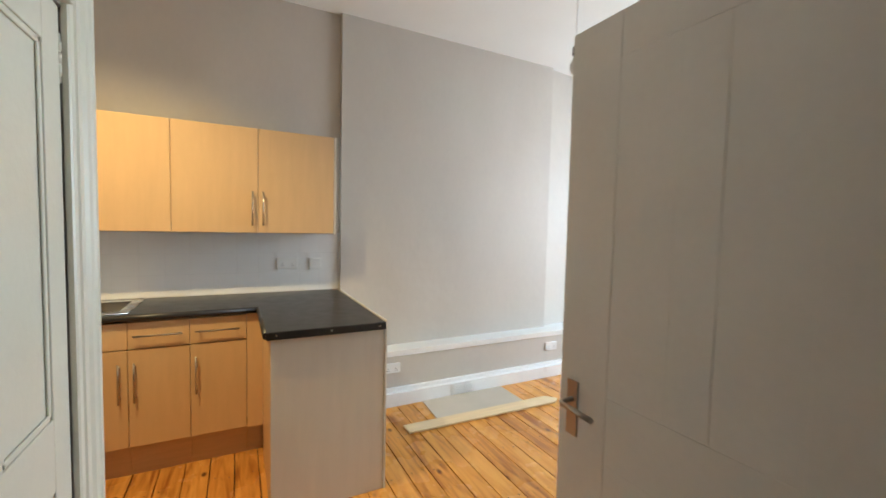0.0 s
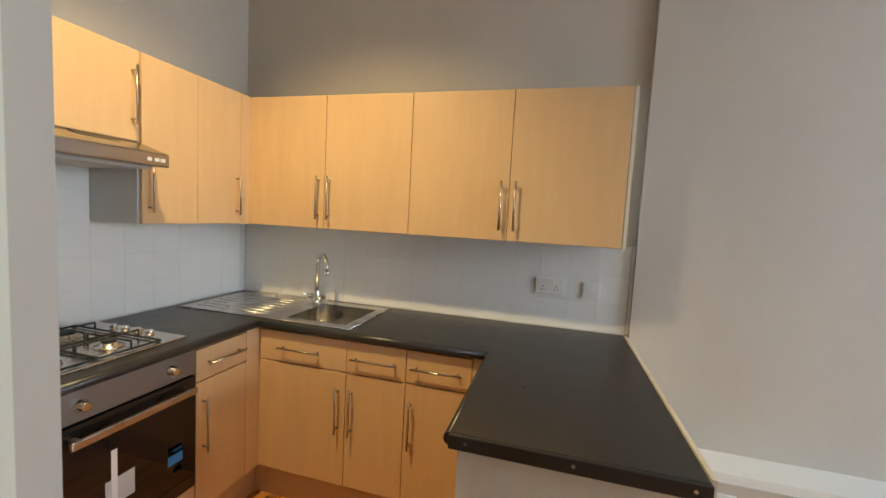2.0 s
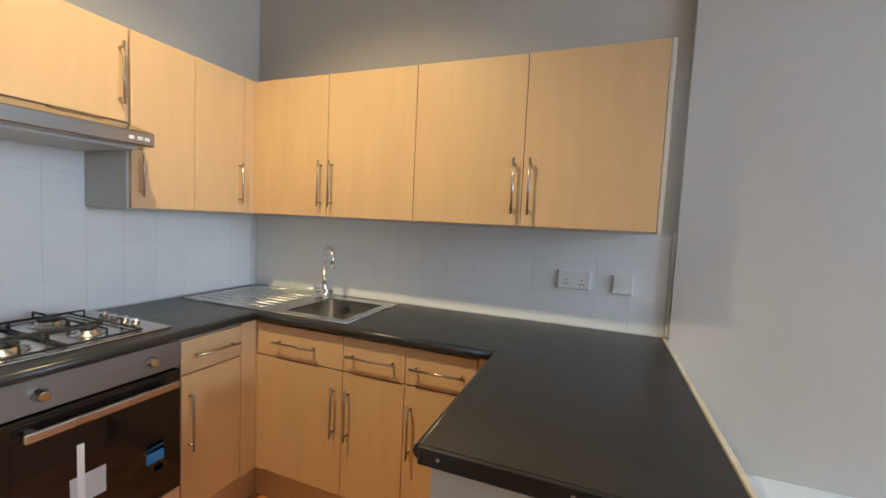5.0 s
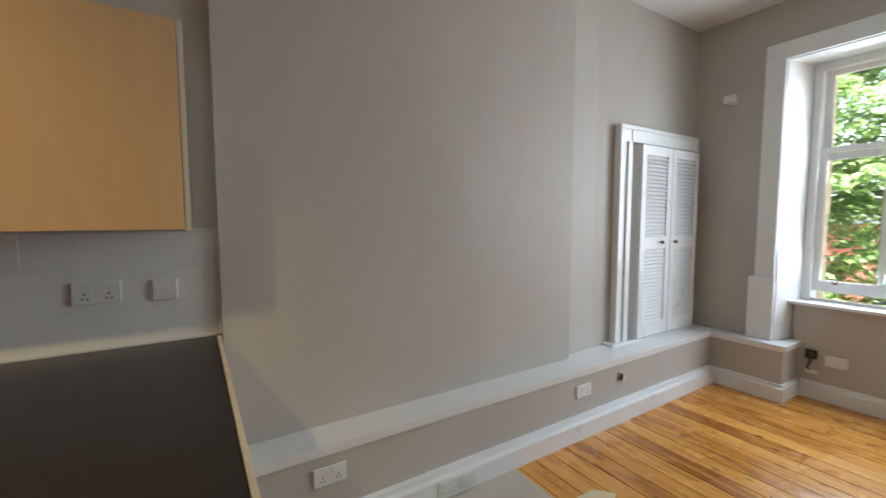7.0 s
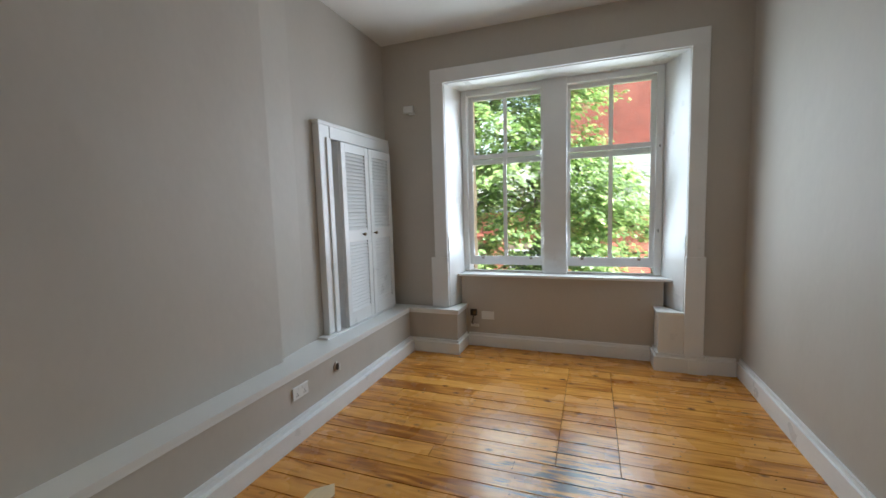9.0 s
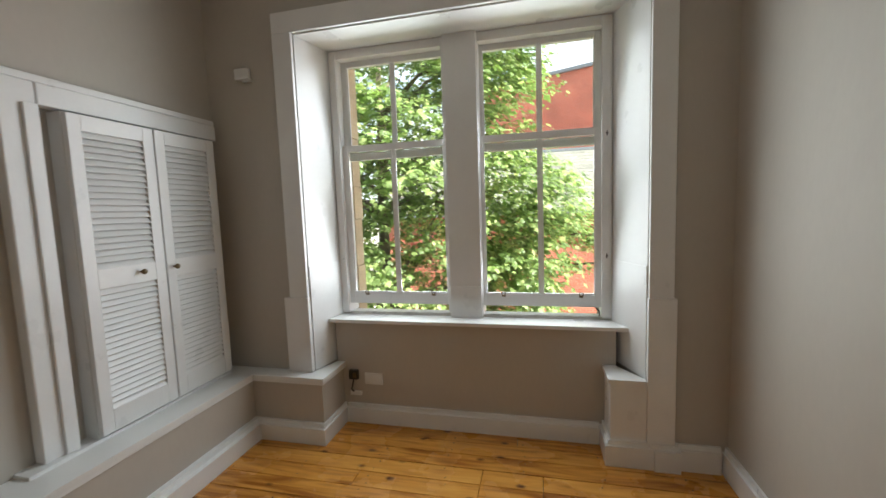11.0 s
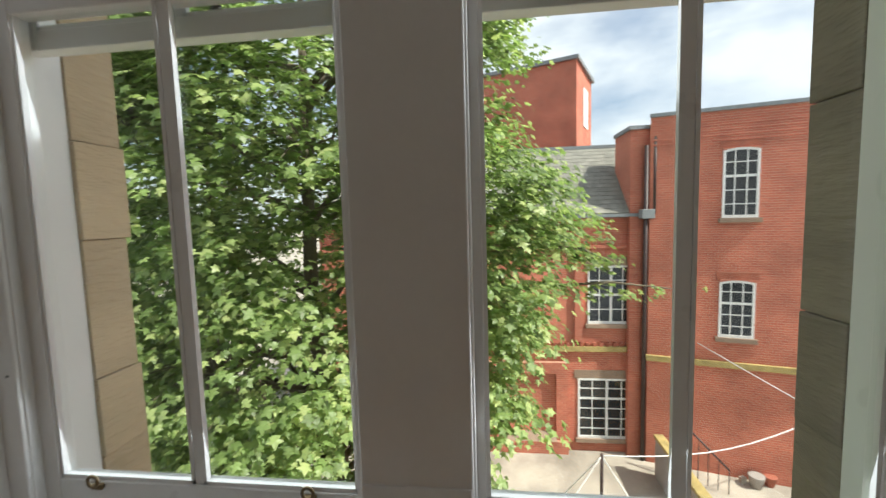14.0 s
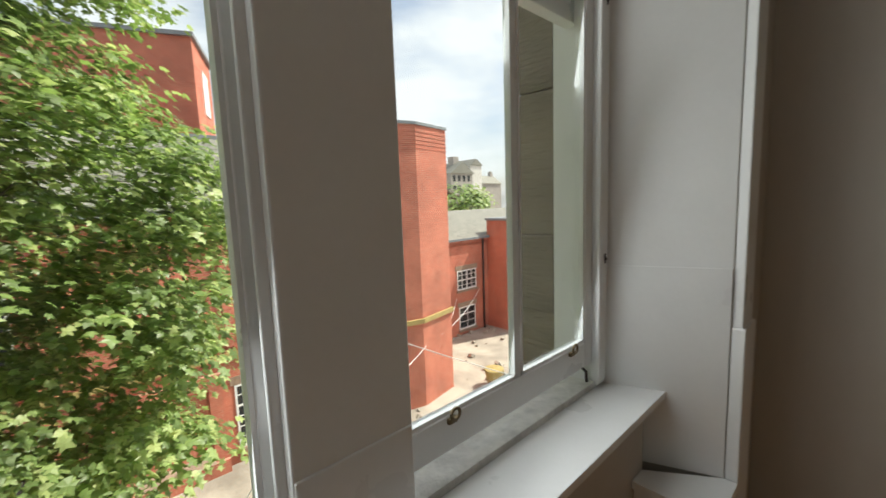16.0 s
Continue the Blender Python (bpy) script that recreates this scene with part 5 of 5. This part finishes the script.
for px_, py_, s_, m_ in ((17.0, -6.3, 0.22, FARSTONE), (17.1, -6.75, 0.18, BRICKSILL), (16.0, -11.5, 0.45, STRING)):
    pot = thing("plant_pot", (px_, py_, GZ), "small garden pot standing in the yard", "plant pot")
    part("pot", lathe([(s_ * 0.7, 0), (s_, s_ * 1.6), (s_ * 1.05, s_ * 1.7), (s_ * 0.85, s_ * 1.7)], pose(px_, py_, GZ), 12), m_, pot)
    part("soil", lathe([(s_ * 0.85, s_ * 1.5), (s_ * 0.4, s_ * 1.62)], pose(px_, py_, GZ), 12), BARK, pot)
rub = bmesh.new()
rr = random.Random(3)
for k in range(160):
    cx, cy, s = rr.uniform(11, 26), rr.uniform(-19, -5.2), rr.uniform(0.08, 0.35)
    m_ = pose(cx, cy, GZ + s * 0.2, rr.uniform(0, 360), rr.uniform(0, 360), rr.uniform(0, 360)) @ Matrix.Diagonal((s, s * 0.7, s * 0.5, 1))
    bmesh.ops.create_cube(rub, size=1.0, matrix=m_)
solid("rubble", rub, GROUND, "scattered stones and rubble over the yard", "rubble", "stuff")

sl_u = Vector((2.8, 0, 2.59)).normalized()
sl_n = Vector((-sl_u.z, 0, sl_u.x))
slate_mesh = bpy.data.meshes.new("slate")
sv = []
for a_, d_ in ((0.0, 0.016), (0.27, 0.004)):
    for y_ in (0.004, 0.296):
        for e_ in (0.0, 0.012):
            v_ = sl_u * a_ + sl_n * (d_ + e_)
            sv.append((v_.x, y_, v_.z))
slate_mesh.from_pydata(sv, [], [(0, 1, 3, 2), (4, 6, 7, 5), (0, 4, 5, 1), (2, 3, 7, 6), (1, 5, 7, 3), (0, 2, 6, 4)])
slate_mesh.materials.append(SLATE)
for r_ in range(17):
    o_ = Vector((18.40, 0, 1.46)) + sl_u * (0.222 * r_ - 0.02)
    for c_ in range(16):
        piece("slate", slate_mesh, wing_roof, (o_.x, -3.34 + 0.30 * c_ + (0.15 if r_ % 2 else 0.0), o_.z))

# ---- trees ----


def leaf_outline():
    """A five-lobed maple leaf about 1 across."""
    half = [(0.0, -0.40), (0.34, -0.32), (0.22, -0.10), (0.54, 0.06), (0.20, 0.18), (0.0, 0.56)]
    return half + [(-a, b) for a, b in half[-2:0:-1]]


def tree(name, base, height, centre, radii, count, leaves, leaf, seed, label, flank=None, sprays=(), limb_count=40):
    """A broadleaf tree whose leaves lie in drooping layered sprays. flank: how far the crown reaches to -y, by height."""
    r = random.Random(seed)
    t = thing(name, base, label, "tree")
    bx, by, bz = base
    c = Vector(centre)
    size = leaf / 0.13

    def reach(z):
        if flank is None:
            return radii[1]
        for (za, ra), (zb, rb) in zip(flank, flank[1:]):
            if za <= z <= zb:
                return ra + (rb - ra) * (z - za) / (zb - za)
        return flank[0][1] if z < flank[0][0] else flank[-1][1]

    def inside(p):
        """0 at the crown's core, 1 at its skin."""
        q = (p - c)
        ry = reach(p.z) if q.y < 0 else radii[1]
        flat = max(0.05, 1.0 - abs(q.z / radii[2]) ** 2.6) ** 0.5
        return math.hypot(q.x / (radii[0] * flat), q.y / (ry * (1.0 if flank and q.y < 0 else flat)))

    trunk = [Vector((bx, by, bz)), Vector((bx + 0.1, by - 0.1, bz + height * 0.35)), Vector((c.x, c.y, c.z)), Vector((c.x + 0.2, c.y, c.z + radii[2] * 0.8))]
    part("trunk", tube(trunk, [0.30 * size, 0.22 * size, 0.14 * size, 0.04], 12), BARK, t)
    pts = []
    for k in range(limb_count):
        a = r.uniform(0, 2 * math.pi)
        f = r.uniform(0.1, 0.9)
        s = trunk[1].lerp(trunk[2], f * 1.5) if f < 0.66 else trunk[2].lerp(trunk[3], (f - 0.66) * 3)
        d = Vector((math.cos(a) * radii[0], math.sin(a) * (radii[1] if math.sin(a) > 0 else reach(s.z)), 0)) * r.uniform(0.6, 0.86)
        e = Vector((c.x, c.y, s.z)) + d + Vector((0, 0, d.length * r.uniform(-0.1, 0.5)))
        if inside(e) > 0.92 or abs(e.z - c.z) > radii[2] * 0.92:
            e = s.lerp(e, 0.7)
        mid = s.lerp(e, 0.5) + Vector((0, 0, 0.4))
        part("limb", tube([s, s.lerp(mid, 0.6), mid, mid.lerp(e, 0.5) + Vector((0, 0, 0.1)), e], [0.075 * size, 0.055 * size, 0.04 * size, 0.026 * size, 0.012], 6), BARK, t)
        for h in range(7):
            pts.append(s.lerp(mid, 0.3).lerp(e, h / 6))
    pads = []
    tries = 0
    while len(pads) < count and tries < count * 60:
        tries += 1
        p = c + Vector((r.uniform(-1, 1) * radii[0], r.uniform(-1, 1) * radii[1], r.uniform(-1, 1) * radii[2]))
        wob = 0.15 * noise.noise(p * 0.55) + 0.08 * noise.noise(p * 1.7)
        v = inside(p) + wob
        if v > 0.97 or v < 0.34 or r.random() > 0.30 + v ** 2:
            continue
        if noise.noise(Vector((p.x * 0.62, p.y * 0.62, p.z * 0.95)) / size) < (-0.25 if p.z > 1.5 else -0.21) or (flank and p.x < 7.6):
            continue
        if p.x > c.x + radii[0] * 0.35 and r.random() < 0.45:
            continue
        rad = size * r.uniform(0.36, 0.76) * (1.12 - 0.4 * v)
        pads.append((p, rad))
    for a, b in sprays:
        for k in range(6):
            pads.append((Vector(a).lerp(Vector(b), k / 5) + Vector((r.gauss(0, 0.05), 0, r.gauss(0, 0.05))), 0.22 + 0.05 * (5 - k)))
        part("limb", tube([a, Vector(a).lerp(Vector(b), 0.5) + Vector((0, 0, 0.1)), b], [0.03, 0.02, 0.006], 6), BARK, t)
    tw = bmesh.new()
    for p, rad in pads:
        o = min(pts, key=lambda q: (q - p).length_squared)
        if (o - p).length < 0.8 * size:
            add_tube(tw, [o, o.lerp(p, 0.55) + Vector((0, 0, 0.10)), p], [0.014 * size, 0.010 * size, 0.005 * size], 4, False)
            out = Vector((p.x - c.x, p.y - c.y, 0)).normalized() * rad * 0.7
            add_tube(tw, [p, p + out + Vector((0, 0, -0.1 * rad))], [0.006 * size, 0.003], 4, False)
    tagged(part("twigs", tw, BARK, t), kind="stuff")

    rg = np.random.RandomState(seed)
    outline = np.array(leaf_outline())
    nl = len(outline)
    P = np.array([tuple(p) for p, rad in pads])
    R = np.array([rad for p, rad in pads])
    per = np.maximum(12, (leaves * (R / (0.62 * size)) ** 2)).astype(int)
    O = P - np.array(centre)
    O[:, 2] *= 0.35
    O /= np.linalg.norm(O, axis=1)[:, None] + 1e-6
    P, R, O = np.repeat(P, per, 0), np.repeat(R, per), np.repeat(O, per, 0)
    n_ = len(P)
    ang = rg.uniform(0, 2 * math.pi, n_)
    rr_ = np.sqrt(rg.uniform(0, 1, n_)) * (0.8 + 0.28 * np.sin(ang * 3 + P[:, 0] * 9))
    D = np.stack([np.cos(ang), np.sin(ang), np.zeros(n_)], 1)
    D3 = D + O * 0.45
    Q = P + D3 * (rr_ * R)[:, None]
    Q[:, 2] += 0.10 * R - 0.42 * R * rr_ ** 2 + rg.normal(0, 0.085, n_) * R - 0.30 * R * (rg.uniform(0, 1, n_) > 0.72)
    N = np.array([0, 0, 1.0]) + D * (0.55 * rr_)[:, None] + O * 0.50 + rg.normal(0, 0.34, (n_, 3))
    N /= np.linalg.norm(N, axis=1)[:, None]
    W = D + O * 0.8 + np.array([0, 0, -0.5]) + rg.normal(0, 0.35, (n_, 3))
    W -= N * np.sum(W * N, 1)[:, None]
    W /= np.linalg.norm(W, axis=1)[:, None]
    U = np.cross(W, N)
    S = (leaf * rg.uniform(0.6, 1.2, n_))[:, None, None]
    a_, b_ = outline[:, 0][None, :, None], outline[:, 1][None, :, None]
    L = Q[:, None, :] + S * (a_ * U[:, None, :] + b_ * W[:, None, :] - 0.30 * (a_ ** 2 + b_ ** 2) * N[:, None, :])
    V = np.concatenate([L, Q[:, None, :]], 1).reshape(-1, 3)
    base_i = (np.arange(n_) * (nl + 1))[:, None, None]
    k_ = np.arange(nl)
    T = np.stack([np.full(nl, nl), k_, (k_ + 1) % nl], 1)[None]
    F = (base_i + T).reshape(-1, 3)
    me = bpy.data.meshes.new("crown")
    me.from_pydata(V.tolist(), [], F.tolist())
    me.materials.append(LEAF)
    cr = new("crown", me)
    cr.parent = t
    cr.matrix_parent_inverse = Matrix.Translation(-t.location)
    tagged(cr, kind="stuff")
    return t


FLANK = ((-7.0, 2.4), (-2.2, 2.75), (-1.3, 3.1), (-0.8, 3.9), (-0.1, 4.35), (0.7, 4.7), (1.6, 4.5), (2.3, 4.2), (2.7, 3.8), (3.3, 3.5), (4.3, 3.6), (6.5, 2.0))
tree("maple_tree", (11.2, 4.5, GZ), 6.0, (10.7, 4.7, 0.0), (3.4, 5.3, 7.2), 3700, 92, 0.122, 11, "tall leafy green maple tree close outside the window", FLANK, (((10.9, 0.9, 0.35), (10.6, -1.25, 0.33)), ((10.9, 0.7, 1.0), (10.6, -0.15, 0.75))))
tree("far_tree", (44, -36, GZ), 5.0, (44, -37, 0.2), (4.2, 4.8, 3.6), 120, 60, 0.55, 5, "bushy green tree behind far roofs", limb_count=12)
